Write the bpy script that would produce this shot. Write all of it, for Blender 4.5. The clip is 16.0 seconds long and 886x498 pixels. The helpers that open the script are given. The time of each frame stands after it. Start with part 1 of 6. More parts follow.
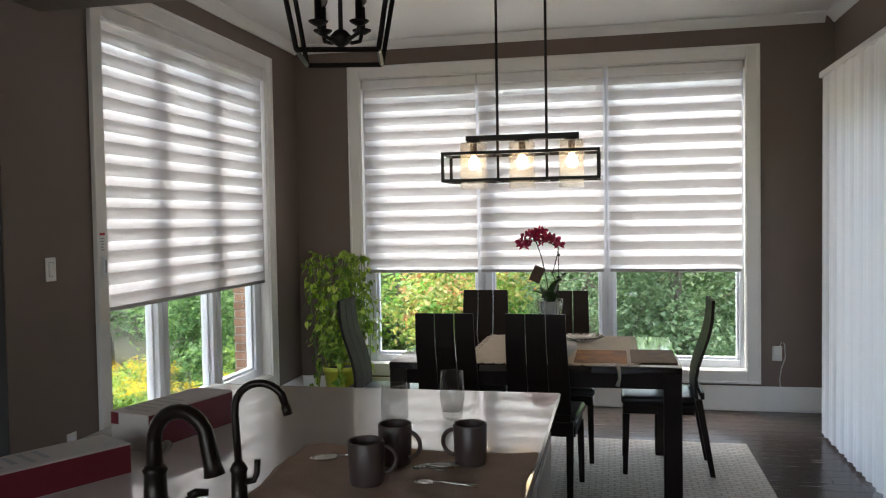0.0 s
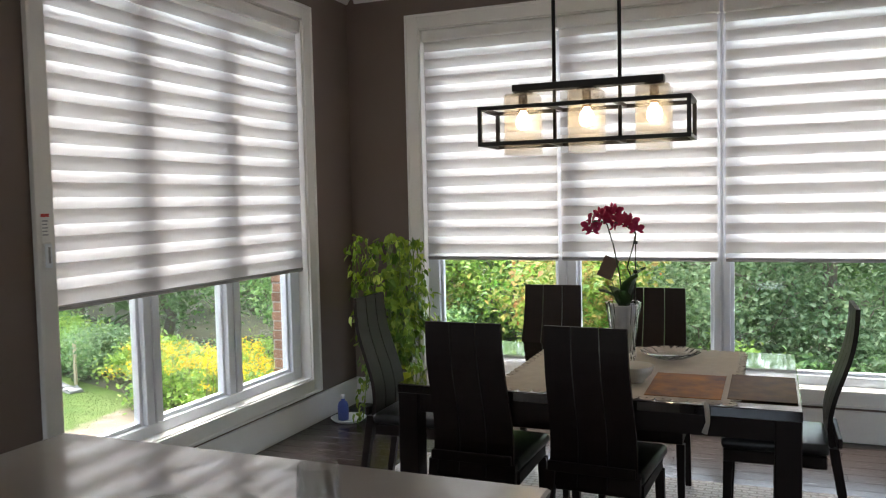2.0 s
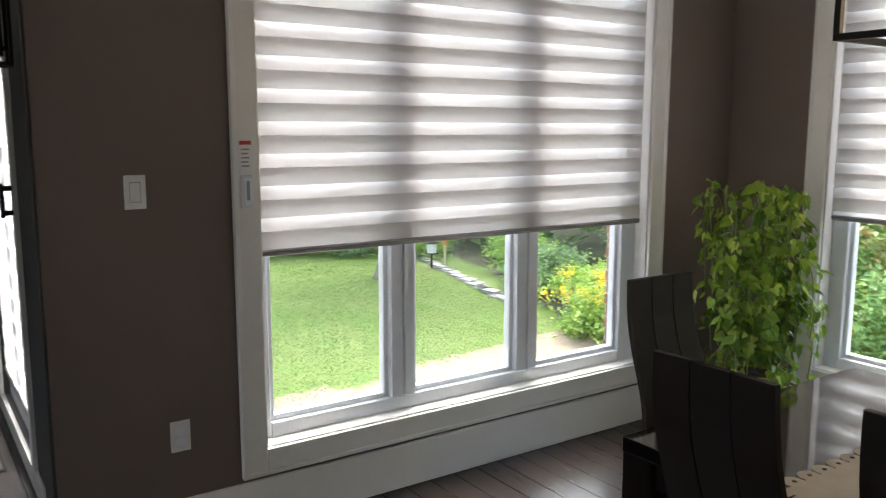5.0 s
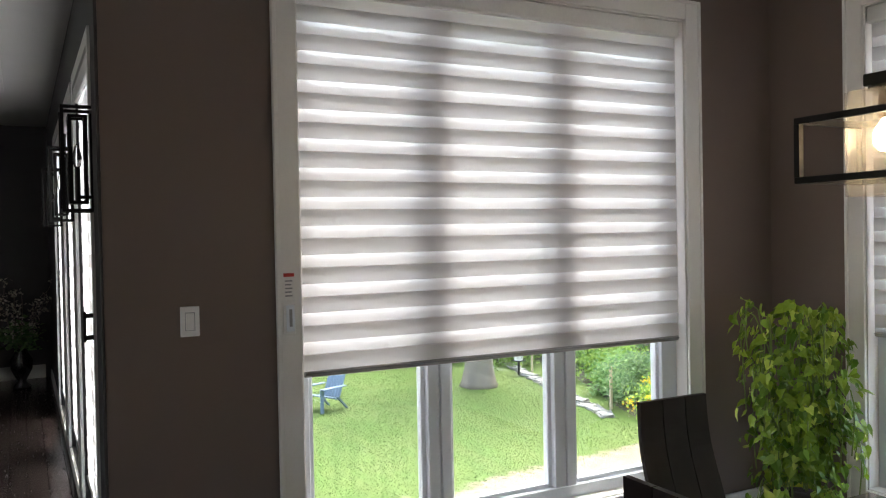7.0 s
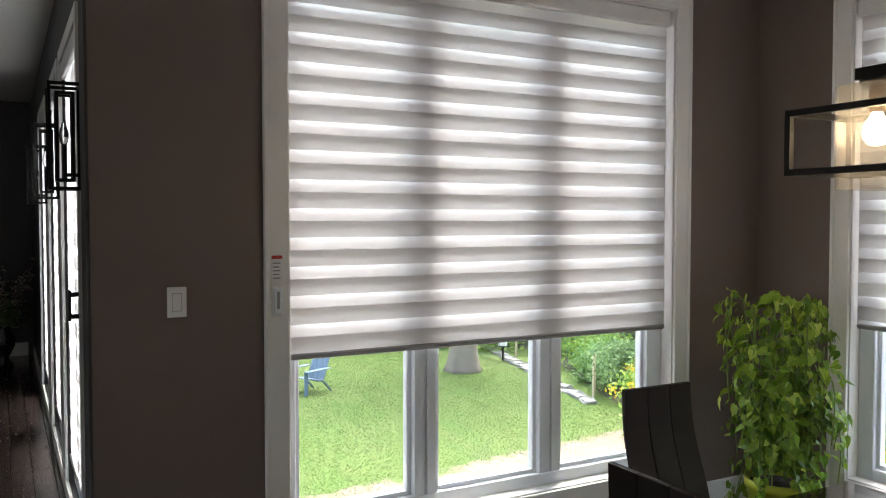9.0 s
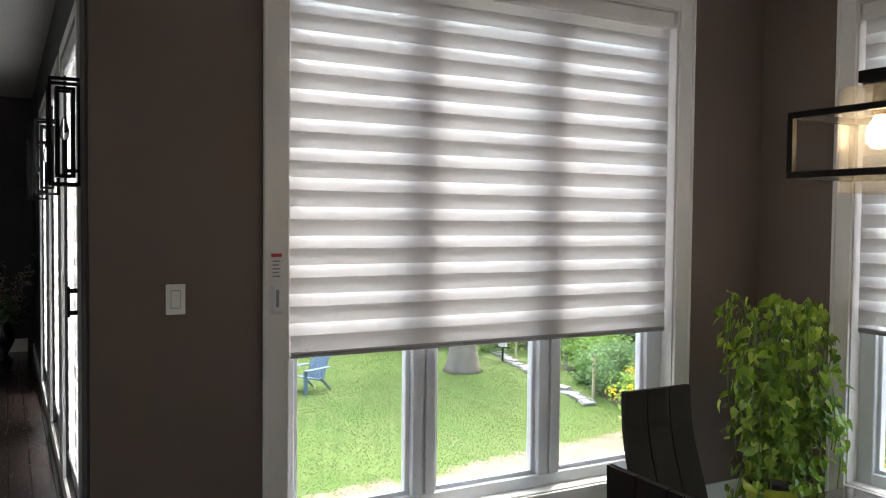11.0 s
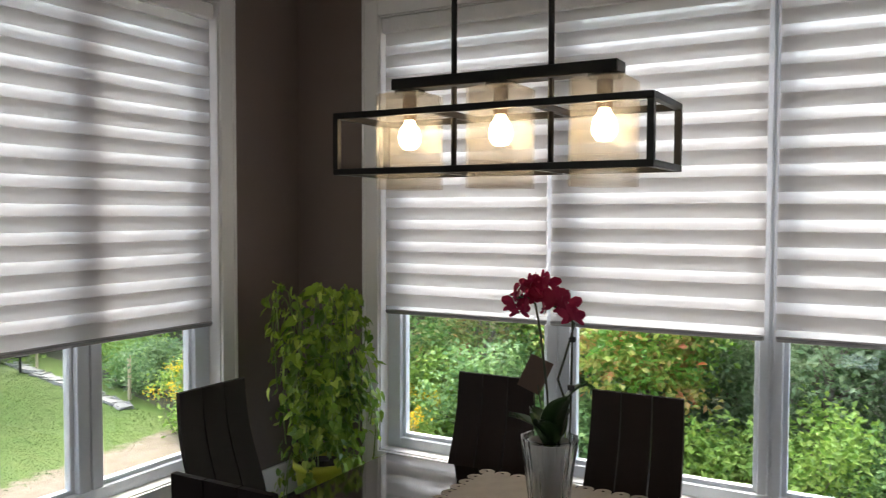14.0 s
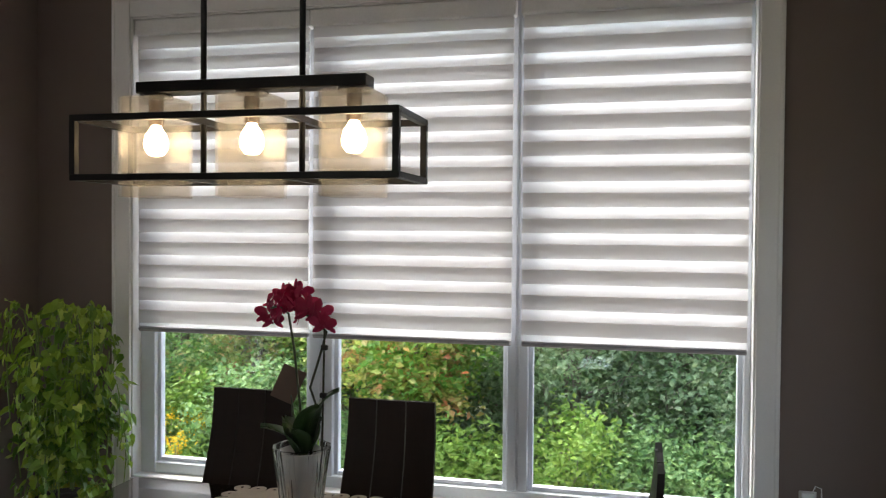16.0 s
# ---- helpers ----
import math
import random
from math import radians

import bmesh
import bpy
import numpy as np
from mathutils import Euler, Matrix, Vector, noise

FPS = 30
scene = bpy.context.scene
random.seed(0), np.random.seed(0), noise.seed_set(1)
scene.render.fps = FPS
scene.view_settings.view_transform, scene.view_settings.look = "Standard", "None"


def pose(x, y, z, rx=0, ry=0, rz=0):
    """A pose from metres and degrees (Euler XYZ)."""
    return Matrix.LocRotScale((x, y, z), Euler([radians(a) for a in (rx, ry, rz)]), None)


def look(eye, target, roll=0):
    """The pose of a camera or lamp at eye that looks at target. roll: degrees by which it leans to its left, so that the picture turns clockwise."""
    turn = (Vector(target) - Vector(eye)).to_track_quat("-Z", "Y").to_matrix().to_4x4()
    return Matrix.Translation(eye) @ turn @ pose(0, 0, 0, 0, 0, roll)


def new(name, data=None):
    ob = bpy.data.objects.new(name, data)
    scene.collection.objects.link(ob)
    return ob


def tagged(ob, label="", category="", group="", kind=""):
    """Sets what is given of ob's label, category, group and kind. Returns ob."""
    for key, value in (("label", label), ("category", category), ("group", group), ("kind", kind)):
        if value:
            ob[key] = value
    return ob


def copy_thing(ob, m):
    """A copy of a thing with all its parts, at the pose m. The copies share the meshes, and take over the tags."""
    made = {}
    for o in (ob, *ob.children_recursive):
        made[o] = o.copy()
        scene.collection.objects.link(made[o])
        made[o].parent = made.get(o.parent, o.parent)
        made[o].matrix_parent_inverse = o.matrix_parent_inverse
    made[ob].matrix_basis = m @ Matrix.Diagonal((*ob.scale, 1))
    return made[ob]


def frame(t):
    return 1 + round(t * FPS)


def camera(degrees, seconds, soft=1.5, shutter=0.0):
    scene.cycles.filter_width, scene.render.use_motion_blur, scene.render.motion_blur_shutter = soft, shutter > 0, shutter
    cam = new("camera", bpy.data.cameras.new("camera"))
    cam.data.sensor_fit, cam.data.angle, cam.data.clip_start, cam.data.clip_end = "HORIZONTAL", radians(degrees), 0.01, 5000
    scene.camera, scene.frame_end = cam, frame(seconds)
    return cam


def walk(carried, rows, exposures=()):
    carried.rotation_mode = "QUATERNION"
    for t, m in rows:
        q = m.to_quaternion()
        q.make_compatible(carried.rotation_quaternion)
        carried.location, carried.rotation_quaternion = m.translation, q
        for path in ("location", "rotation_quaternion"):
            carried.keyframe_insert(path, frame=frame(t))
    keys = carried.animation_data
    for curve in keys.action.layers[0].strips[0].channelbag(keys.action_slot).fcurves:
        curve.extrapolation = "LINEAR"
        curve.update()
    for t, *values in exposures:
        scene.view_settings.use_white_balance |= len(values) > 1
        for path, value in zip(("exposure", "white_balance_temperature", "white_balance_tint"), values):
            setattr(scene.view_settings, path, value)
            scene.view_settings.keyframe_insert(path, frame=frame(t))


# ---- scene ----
# ---------------------------------------------------------------- camera
cam = camera(57.3, 16.0, soft=1.1, shutter=0.3)
# seconds, x, y, z, yaw, pitch, roll
WAY = [
    (0.0, 2.689, -6.650, 1.534, 11.91, -2.06, 0.97),
    (0.5, 2.765, -6.415, 1.503, 14.11, -1.63, 0.95),
    (1.0, 2.845, -6.111, 1.494, 16.59, -2.34, 1.51),
    (1.5, 2.940, -5.770, 1.481, 21.44, -3.04, 1.01),
    (2.0, 2.919, -5.397, 1.515, 21.98, -3.41, 1.24),
    (2.5, 2.951, -5.119, 1.489, 23.44, -4.29, 1.28),
    (3.0, 2.905, -4.847, 1.491, 28.61, -4.26, 1.37),
    (3.5, 2.852, -4.546, 1.475, 34.11, -4.62, 1.41),
    (4.0, 2.844, -4.274, 1.463, 42.36, -4.79, 0.20),
    (4.5, 2.815, -4.058, 1.504, 48.65, -5.32, 0.32),
    (5.0, 2.864, -3.867, 1.537, 55.84, -8.39, -0.06),
    (5.2, 2.935, -3.815, 1.560, 58.80, -6.80, -2.30),
    (7.5, 3.206, -3.755, 1.638, 62.66, -0.64, 1.52),
    (8.0, 3.199, -3.758, 1.640, 61.92, -1.61, 1.16),
    (10.5, 3.197, -3.771, 1.636, 61.64, -2.04, -0.73),
    (11.0, 3.190, -3.758, 1.636, 61.61, -2.04, -0.55),
    (11.5, 3.178, -3.751, 1.635, 61.05, -2.01, -0.47),
    (12.0, 3.157, -3.701, 1.625, 55.18, -2.21, -0.89),
    (12.5, 3.173, -3.749, 1.626, 47.82, -1.78, -0.46),
    (13.0, 3.158, -3.764, 1.638, 41.02, -1.95, -0.16),
    (13.5, 3.140, -3.769, 1.630, 34.57, -2.05, -0.62),
    (14.0, 3.123, -3.779, 1.644, 29.48, -2.41, -0.13),
    (14.5, 3.146, -3.770, 1.628, 25.00, -2.57, -0.57),
    (15.0, 3.159, -3.772, 1.628, 20.32, -2.83, -0.36),
    (15.5, 3.173, -3.763, 1.632, 16.15, -2.25, -0.50),
    (16.0, 3.188, -3.784, 1.625, 13.58, -1.16, -0.44),
]
walk(cam, [(t, pose(x, y, z, 90 + p, r, w)) for t, x, y, z, w, p, r in WAY],
     exposures=[(0, 3.2), (5, 3.25), (11.5, 3.15), (13, 2.97), (14, 2.85), (16, 2.78)])

# ---------------------------------------------------------------- sky, sun, exposure
world = bpy.data.worlds.new("overcast_sky")
scene.world = world
world.use_nodes = True
wn = world.node_tree
sky = wn.nodes.new("ShaderNodeTexSky")
sky.sky_type = "NISHITA"
sky.sun_disc = False
sky.sun_elevation = radians(62)
sky.sun_rotation = radians(-36)
sky.air_density, sky.dust_density, sky.ozone_density = 1.0, 4.0, 1.0
hsv = wn.nodes.new("ShaderNodeHueSaturation")
hsv.inputs["Saturation"].default_value = 0.7
wn.links.new(sky.outputs[0], hsv.inputs["Color"])
wn.links.new(hsv.outputs[0], wn.nodes["Background"].inputs[0])
wn.nodes["Background"].inputs[1].default_value = 0.15
sun_data = bpy.data.lights.new("sun", "SUN")
sun_data.energy, sun_data.angle, sun_data.color = 0.6, radians(60), (1.0, 0.97, 0.93)
sun = new("sun", sun_data)
sun.matrix_world = look((-8, 11, 26), (0, 0, 0))

# ---------------------------------------------------------------- materials
def nodes_of(name):
    m = bpy.data.materials.new(name)
    m.use_nodes = True
    t = m.node_tree
    return m, t, t.nodes["Principled BSDF"]


def mixed(t, fac, a, b):
    n = t.nodes.new("ShaderNodeMix")
    n.data_type = "RGBA"
    t.links.new(fac, n.inputs[0])
    for sock, v in ((n.inputs[6], a), (n.inputs[7], b)):
        if isinstance(v, tuple):
            sock.default_value = (*v, 1)
        else:
            t.links.new(v, sock)
    return n.outputs[2]


def noised(t, scale, detail=4, stretch=(1, 1, 1), rough=0.55):
    co = t.nodes.new("ShaderNodeNewGeometry")
    mp = t.nodes.new("ShaderNodeMapping")
    mp.inputs["Scale"].default_value = stretch
    n = t.nodes.new("ShaderNodeTexNoise")
    n.inputs["Scale"].default_value = scale
    n.inputs["Detail"].default_value = detail
    n.inputs["Roughness"].default_value = rough
    t.links.new(co.outputs["Position"], mp.inputs[0])
    t.links.new(mp.outputs[0], n.inputs["Vector"])
    return n.outputs["Fac"]


def ramped(t, fac, lo, hi):
    r = t.nodes.new("ShaderNodeMapRange")
    r.inputs[1].default_value, r.inputs[2].default_value = lo, hi
    t.links.new(fac, r.inputs[0])
    return r.outputs[0]


def mat(name, c1, c2=None, rough=0.5, metal=0.0, scale=6.0, grain=80.0, bump=0.1, stretch=(1, 1, 1), spec=0.5, coat=0.0, each=0.0, rvar=0.08):
    """Two scales of variation: broad mottling between c1 and c2, fine grain in colour, gloss and relief."""
    m, t, p = nodes_of(name)
    c2 = c2 or tuple(v * 0.85 for v in c1)
    broad = ramped(t, noised(t, scale, 3, stretch), 0.3, 0.7)
    fine = noised(t, grain, 3, stretch)
    col = mixed(t, broad, c1, c2)
    dark = mixed(t, ramped(t, fine, 0.2, 0.8), tuple(v * 0.9 for v in c2), c1)
    n = t.nodes.new("ShaderNodeMix")
    n.data_type = "RGBA"
    n.inputs[0].default_value = 0.35
    t.links.new(col, n.inputs[6])
    t.links.new(dark, n.inputs[7])
    out = n.outputs[2]
    if each:
        info = t.nodes.new("ShaderNodeObjectInfo")
        hs = t.nodes.new("ShaderNodeHueSaturation")
        mr = t.nodes.new("ShaderNodeMapRange")
        mr.inputs[3].default_value, mr.inputs[4].default_value = 1 - each, 1 + each
        t.links.new(info.outputs["Random"], mr.inputs[0])
        t.links.new(mr.outputs[0], hs.inputs["Value"])
        t.links.new(out, hs.inputs["Color"])
        out = hs.outputs[0]
    t.links.new(out, p.inputs["Base Color"])
    p.inputs["Metallic"].default_value = metal
    p.inputs["Specular IOR Level"].default_value = spec
    p.inputs["Coat Weight"].default_value = coat
    mr = t.nodes.new("ShaderNodeMapRange")
    mr.inputs[3].default_value, mr.inputs[4].default_value = max(0.02, rough - rvar), min(1, rough + rvar)
    t.links.new(fine, mr.inputs[0])
    t.links.new(mr.outputs[0], p.inputs["Roughness"])
    if bump:
        b = t.nodes.new("ShaderNodeBump")
        b.inputs["Strength"].default_value = bump
        b.inputs["Distance"].default_value = 0.004
        t.links.new(fine, b.inputs["Height"])
        t.links.new(b.outputs[0], p.inputs["Normal"])
    return m


def leaf_mat(name, c1, c2, c3=None, gloss=0.5, through_light=0.45):
    """Leaves: colour differs from leaf to leaf, light shines through."""
    m, t, p = nodes_of(name)
    geo = t.nodes.new("ShaderNodeNewGeometry")
    r = t.nodes.new("ShaderNodeValToRGB")
    e = r.color_ramp.elements
    e[0].color, e[1].color = (*c1, 1), (*c2, 1)
    if c3:
        x = e.new(0.85)
        x.color = (*c2, 1)
        e[-1].color = (*c3, 1)
    t.links.new(geo.outputs["Random Per Island"], r.inputs[0])
    col = mixed(t, ramped(t, noised(t, 0.7, 2), 0.35, 0.65), r.outputs[0], tuple(0.6 * v for v in c1))
    n = t.nodes.new("ShaderNodeMix")
    n.data_type = "RGBA"
    n.inputs[0].default_value = 0.45
    t.links.new(r.outputs[0], n.inputs[6])
    t.links.new(col, n.inputs[7])
    t.links.new(n.outputs[2], p.inputs["Base Color"])
    p.inputs["Roughness"].default_value = gloss
    tr = t.nodes.new("ShaderNodeBsdfTranslucent")
    t.links.new(n.outputs[2], tr.inputs[0])
    mix = t.nodes.new("ShaderNodeMixShader")
    mix.inputs[0].default_value = through_light
    t.links.new(p.outputs[0], mix.inputs[1])
    t.links.new(tr.outputs[0], mix.inputs[2])
    t.links.new(mix.outputs[0], t.nodes["Material Output"].inputs[0])
    return m


def patchy_leaf_mat(name, cols, patch=1.6):
    """Leaves whose colour changes branch by branch, with a little from leaf to leaf."""
    m = leaf_mat(name, cols[0], cols[1])
    t = m.node_tree
    r = next(n for n in t.nodes if n.type == "VALTORGB")
    e = r.color_ramp.elements
    e[0].position, e[1].position = 0.25, 0.75
    for k, c in enumerate(cols[2:]):
        x = e.new(0.25 + 0.5 * (k + 1) / (len(cols) - 1))
        x.color = (*c, 1)
    geo = t.nodes.new("ShaderNodeNewGeometry")
    a = t.nodes.new("ShaderNodeMath")
    a.operation = "MULTIPLY_ADD"
    a.inputs[1].default_value = 0.22
    t.links.new(geo.outputs["Random Per Island"], a.inputs[0])
    b = t.nodes.new("ShaderNodeMath")
    b.operation = "MULTIPLY_ADD"
    b.inputs[1].default_value, b.inputs[2].default_value = 1.25, -0.32
    t.links.new(noised(t, patch, 3), b.inputs[0])
    t.links.new(b.outputs[0], a.inputs[2])
    for l in list(r.inputs[0].links):
        t.links.remove(l)
    t.links.new(a.outputs[0], r.inputs[0])
    return m


def fabric(name, col, clear, weave=420.0, lit=0.6):
    """Woven blind cloth: part of the light passes straight, part is scattered through."""
    m, t, p = nodes_of(name)
    c = mixed(t, ramped(t, noised(t, weave, 2, (1, 1, 3)), 0.25, 0.75), col, tuple(v * 0.9 for v in col))
    c = mixed(t, ramped(t, noised(t, 60, 3, (0.04, 0.04, 3)), 0.3, 0.7), c, tuple(v * 0.96 for v in col))
    t.links.new(c, p.inputs["Base Color"])
    p.inputs["Roughness"].default_value = 0.85
    p.inputs["Specular IOR Level"].default_value = 0.15
    tr = t.nodes.new("ShaderNodeBsdfTranslucent")
    t.links.new(c, tr.inputs[0])
    a = t.nodes.new("ShaderNodeMixShader")
    a.inputs[0].default_value = lit
    t.links.new(p.outputs[0], a.inputs[1])
    t.links.new(tr.outputs[0], a.inputs[2])
    last = a
    if clear:
        cl = t.nodes.new("ShaderNodeBsdfTransparent")
        b = t.nodes.new("ShaderNodeMixShader")
        mr = t.nodes.new("ShaderNodeMapRange")
        mr.inputs[3].default_value, mr.inputs[4].default_value = clear - 0.04, clear + 0.04
        t.links.new(noised(t, 70, 3, (0.05, 0.05, 4)), mr.inputs[0])
        t.links.new(mr.outputs[0], b.inputs[0])
        t.links.new(a.outputs[0], b.inputs[1])
        t.links.new(cl.outputs[0], b.inputs[2])
        last = b
    t.links.new(last.outputs[0], t.nodes["Material Output"].inputs[0])
    return m


def sheen(t, least=0.05):
    """Share of gloss on thin glass: little face on, much at a grazing angle."""
    lw = t.nodes.new("ShaderNodeLayerWeight")
    lw.inputs[0].default_value = 0.5
    p = t.nodes.new("ShaderNodeMath")
    p.operation = "POWER"
    p.inputs[1].default_value = 5.0
    t.links.new(lw.outputs["Facing"], p.inputs[0])
    a = t.nodes.new("ShaderNodeMath")
    a.operation = "MULTIPLY_ADD"
    a.inputs[1].default_value, a.inputs[2].default_value = 0.6, least
    t.links.new(p.outputs[0], a.inputs[0])
    return a.outputs[0]


def pane_mat(name, tint=(0.95, 0.98, 0.97), rough=0.0, gloss=0.035):
    """Thin glass: straight through, with a Fresnel sheen."""
    m, t, p = nodes_of(name)
    tr = t.nodes.new("ShaderNodeBsdfTransparent")
    tr.inputs[0].default_value = (*tint, 1)
    g = t.nodes.new("ShaderNodeBsdfGlossy")
    g.inputs["Roughness"].default_value = rough
    mix = t.nodes.new("ShaderNodeMixShader")
    t.links.new(sheen(t, gloss), mix.inputs[0])
    t.links.new(tr.outputs[0], mix.inputs[1])
    t.links.new(g.outputs[0], mix.inputs[2])
    t.links.new(mix.outputs[0], t.nodes["Material Output"].inputs[0])
    return m


def clear_glass(name, rough=0.0, col=(1, 1, 1)):
    m, t, p = nodes_of(name)
    p.inputs["Base Color"].default_value = (*col, 1)
    p.inputs["Transmission Weight"].default_value = 1
    p.inputs["Roughness"].default_value = rough
    p.inputs["IOR"].default_value = 1.45
    return m


M_WALL = mat("taupe_wall_paint", (0.186, 0.141, 0.119), (0.172, 0.130, 0.110), rough=0.62, scale=1.3, grain=220, bump=0.08, spec=0.3)
# dark grey that carries the shade on the next room's window wall
M_DARKWALL = mat("dark_grey_wall", (0.075, 0.071, 0.070), (0.066, 0.062, 0.062), rough=0.6, scale=1.3, grain=220, bump=0.08, spec=0.3)
M_CEIL = mat("white_ceiling_paint", (0.78, 0.77, 0.75), (0.74, 0.73, 0.71), rough=0.8, scale=2, grain=150, bump=0.1, spec=0.2)
M_TRIM = mat("white_trim_paint", (0.80, 0.78, 0.75), (0.77, 0.75, 0.72), rough=0.4, scale=3, grain=90, bump=0.03)
M_PVC = mat("white_vinyl", (0.76, 0.79, 0.84), (0.73, 0.76, 0.81), rough=0.35, scale=4, grain=60, bump=0.02)
M_PLANK = mat("dark_wood_floor", (0.040, 0.027, 0.022), (0.026, 0.018, 0.0155), rough=0.25, scale=3, grain=40, bump=0.06, stretch=(0.15, 1, 1), each=0.14)
M_GAP = mat("floor_joint", (0.012, 0.009, 0.008), rough=0.7, bump=0)
M_ESP = mat("espresso_wood", (0.027, 0.018, 0.016), (0.017, 0.0115, 0.0105), rough=0.5, scale=5, grain=45, bump=0.05, stretch=(1, 1, 0.12), spec=0.2)
M_ESPTOP = mat("espresso_tabletop", (0.014, 0.010, 0.009), (0.010, 0.0075, 0.007), rough=0.06, scale=5, grain=45, bump=0.004, stretch=(0.12, 1, 1), rvar=0.02, coat=1.0, spec=1.0)
M_LEATHER = mat("black_leather", (0.012, 0.012, 0.013), (0.008, 0.008, 0.009), rough=0.32, scale=8, grain=160, bump=0.25)
M_BLACK = mat("black_metal", (0.012, 0.011, 0.0105), (0.018, 0.015, 0.013), rough=0.45, metal=0.3, scale=9, grain=120, bump=0.05)
M_BRONZE = mat("bronze_socket", (0.16, 0.085, 0.04), (0.10, 0.055, 0.03), rough=0.4, metal=0.7, scale=9, grain=120, bump=0.05)
M_SOLID = fabric("blind_cloth", (0.88, 0.865, 0.855), 0.0, lit=0.70)
M_SHEER = fabric("blind_sheer", (0.90, 0.90, 0.90), 0.45, lit=0.62)
M_RAIL = mat("grey_aluminium_rail", (0.42, 0.41, 0.41), (0.36, 0.35, 0.35), rough=0.4, metal=0.2, bump=0.02)
M_PANE = pane_mat("window_glass")
M_QUARTZ = mat("white_quartz", (0.72, 0.69, 0.66), (0.66, 0.63, 0.60), rough=0.12, scale=5, grain=260, bump=0.0, rvar=0.03, coat=1.0, spec=0.7)
M_CABINET = mat("white_cabinet_paint", (0.66, 0.63, 0.6), rough=0.4, bump=0.02)
M_PLATE = mat("white_plastic", (0.82, 0.8, 0.78), rough=0.35, bump=0.0)
M_GREY = mat("grey_plastic", (0.32, 0.32, 0.33), rough=0.4, bump=0.0)
M_RED = mat("red_print", (0.55, 0.03, 0.02), rough=0.5, bump=0.0)
M_VANE = fabric("white_sheer_curtain", (0.86, 0.86, 0.88), 0.02, weave=300, lit=0.3)


# ---------------------------------------------------------------- mesh helpers
def box(bm, lo, hi, bevel=0.0, seg=1):
    r = bmesh.ops.create_cube(bm, size=1.0)
    vs = r["verts"]
    for v in vs:
        v.co = Vector([(lo[i] + hi[i]) / 2 + v.co[i] * (hi[i] - lo[i]) for i in range(3)])
    if bevel:
        es = list({e for v in vs for e in v.link_edges})
        bmesh.ops.bevel(bm, geom=es, offset=bevel, segments=seg, affect="EDGES", profile=0.5)
    return bm


def tube(bm, path, radius, sides=10, cap=True):
    """A round tube along points; radius a number or one per point."""
    path = [Vector(p) for p in path]
    rings = []
    up = Vector((0, 0, 1))
    prev = None
    for i, p in enumerate(path):
        d = (path[min(i + 1, len(path) - 1)] - path[max(i - 1, 0)]).normalized()
        if prev is None:
            s = d.cross(up if abs(d.z) < 0.9 else Vector((1, 0, 0))).normalized()
        else:
            s = (prev - d * prev.dot(d)).normalized()
        prev = s
        q = d.cross(s)
        r = radius[i] if isinstance(radius, (list, tuple)) else radius
        rings.append([bm.verts.new(p + (s * math.cos(a) + q * math.sin(a)) * r) for a in (2 * math.pi * k / sides for k in range(sides))])
    for a, b in zip(rings, rings[1:]):
        for k in range(sides):
            bm.faces.new((a[k], a[(k + 1) % sides], b[(k + 1) % sides], b[k]))
    if cap:
        bm.faces.new(rings[0][::-1])
        bm.faces.new(rings[-1])
    return bm


def lathe(bm, profile, sides=28, wobble=None):
    """Turn (radius, z) pairs round z. wobble(angle, z) scales the radius."""
    rings = []
    for r, z in profile:
        if r <= 1e-5:
            rings.append([bm.verts.new((0, 0, z))])
        else:
            rings.append([bm.verts.new((r * (wobble(a, z) if wobble else 1) * math.cos(a), r * (wobble(a, z) if wobble else 1) * math.sin(a), z)) for a in (2 * math.pi * k / sides for k in range(sides))])
    for a, b in zip(rings, rings[1:]):
        for k in range(sides):
            k2 = (k + 1) % sides
            if len(a) == 1 and len(b) > 1:
                bm.faces.new((a[0], b[k2], b[k]))
            elif len(b) == 1 and len(a) > 1:
                bm.faces.new((a[k], a[k2], b[0]))
            elif len(a) > 1:
                bm.faces.new((a[k], a[k2], b[k2], b[k]))
    return bm


def finish(bm, name, material, smooth=False):
    bmesh.ops.recalc_face_normals(bm, faces=bm.faces)
    me = bpy.data.meshes.new(name)
    bm.to_mesh(me)
    bm.free()
    if smooth:
        for p in me.polygons:
            p.use_smooth = True
    me.materials.append(material)
    return me


def part(name, bm, material, parent, label="", smooth=False):
    ob = new(name, finish(bm, name, material, smooth))
    ob.parent = parent
    if label:
        ob["label"] = label
    return ob


def shared(name, me, parent, loc=(0, 0, 0), rot=(0, 0, 0)):
    ob = new(name, me)
    ob.parent = parent
    ob.matrix_local = pose(*loc, *rot)
    return ob


def empty(name, m, label, category, group="", kind=""):
    ob = new(name)
    ob.empty_display_size = 0.1
    ob.matrix_world = m
    return tagged(ob, label, category, group, kind)


def solid(name, bm, material, label, category, kind="structure", smooth=False, group=""):
    ob = new(name, finish(bm, name, material, smooth))
    return tagged(ob, label, category, group, kind)


def boxes(*specs):
    bm = bmesh.new()
    for s in specs:
        box(bm, *s)
    return bm


# ---------------------------------------------------------------- sizes
H = 3.05                    # ceiling
XR = 4.33                   # wall on the side of the sliding door
YE = -3.49                  # where the wall of the large window ends
YS = -9.0                   # wall behind the kitchen
YH = -3.45                  # face of the next room's window wall
XW = -7.8                   # far wall of the next room
T = 0.2                     # wall thickness
TRW = 0.096                  # casing width
L0, L1 = -2.846, -0.547     # large window, casing outside, along y
B0, B1 = 0.483, 3.788       # triple window, casing outside, along x
Z0, Z1 = 0.22, 2.837         # casing bottom and top
BLIND_Z = 1.09              # lower edge of the blinds


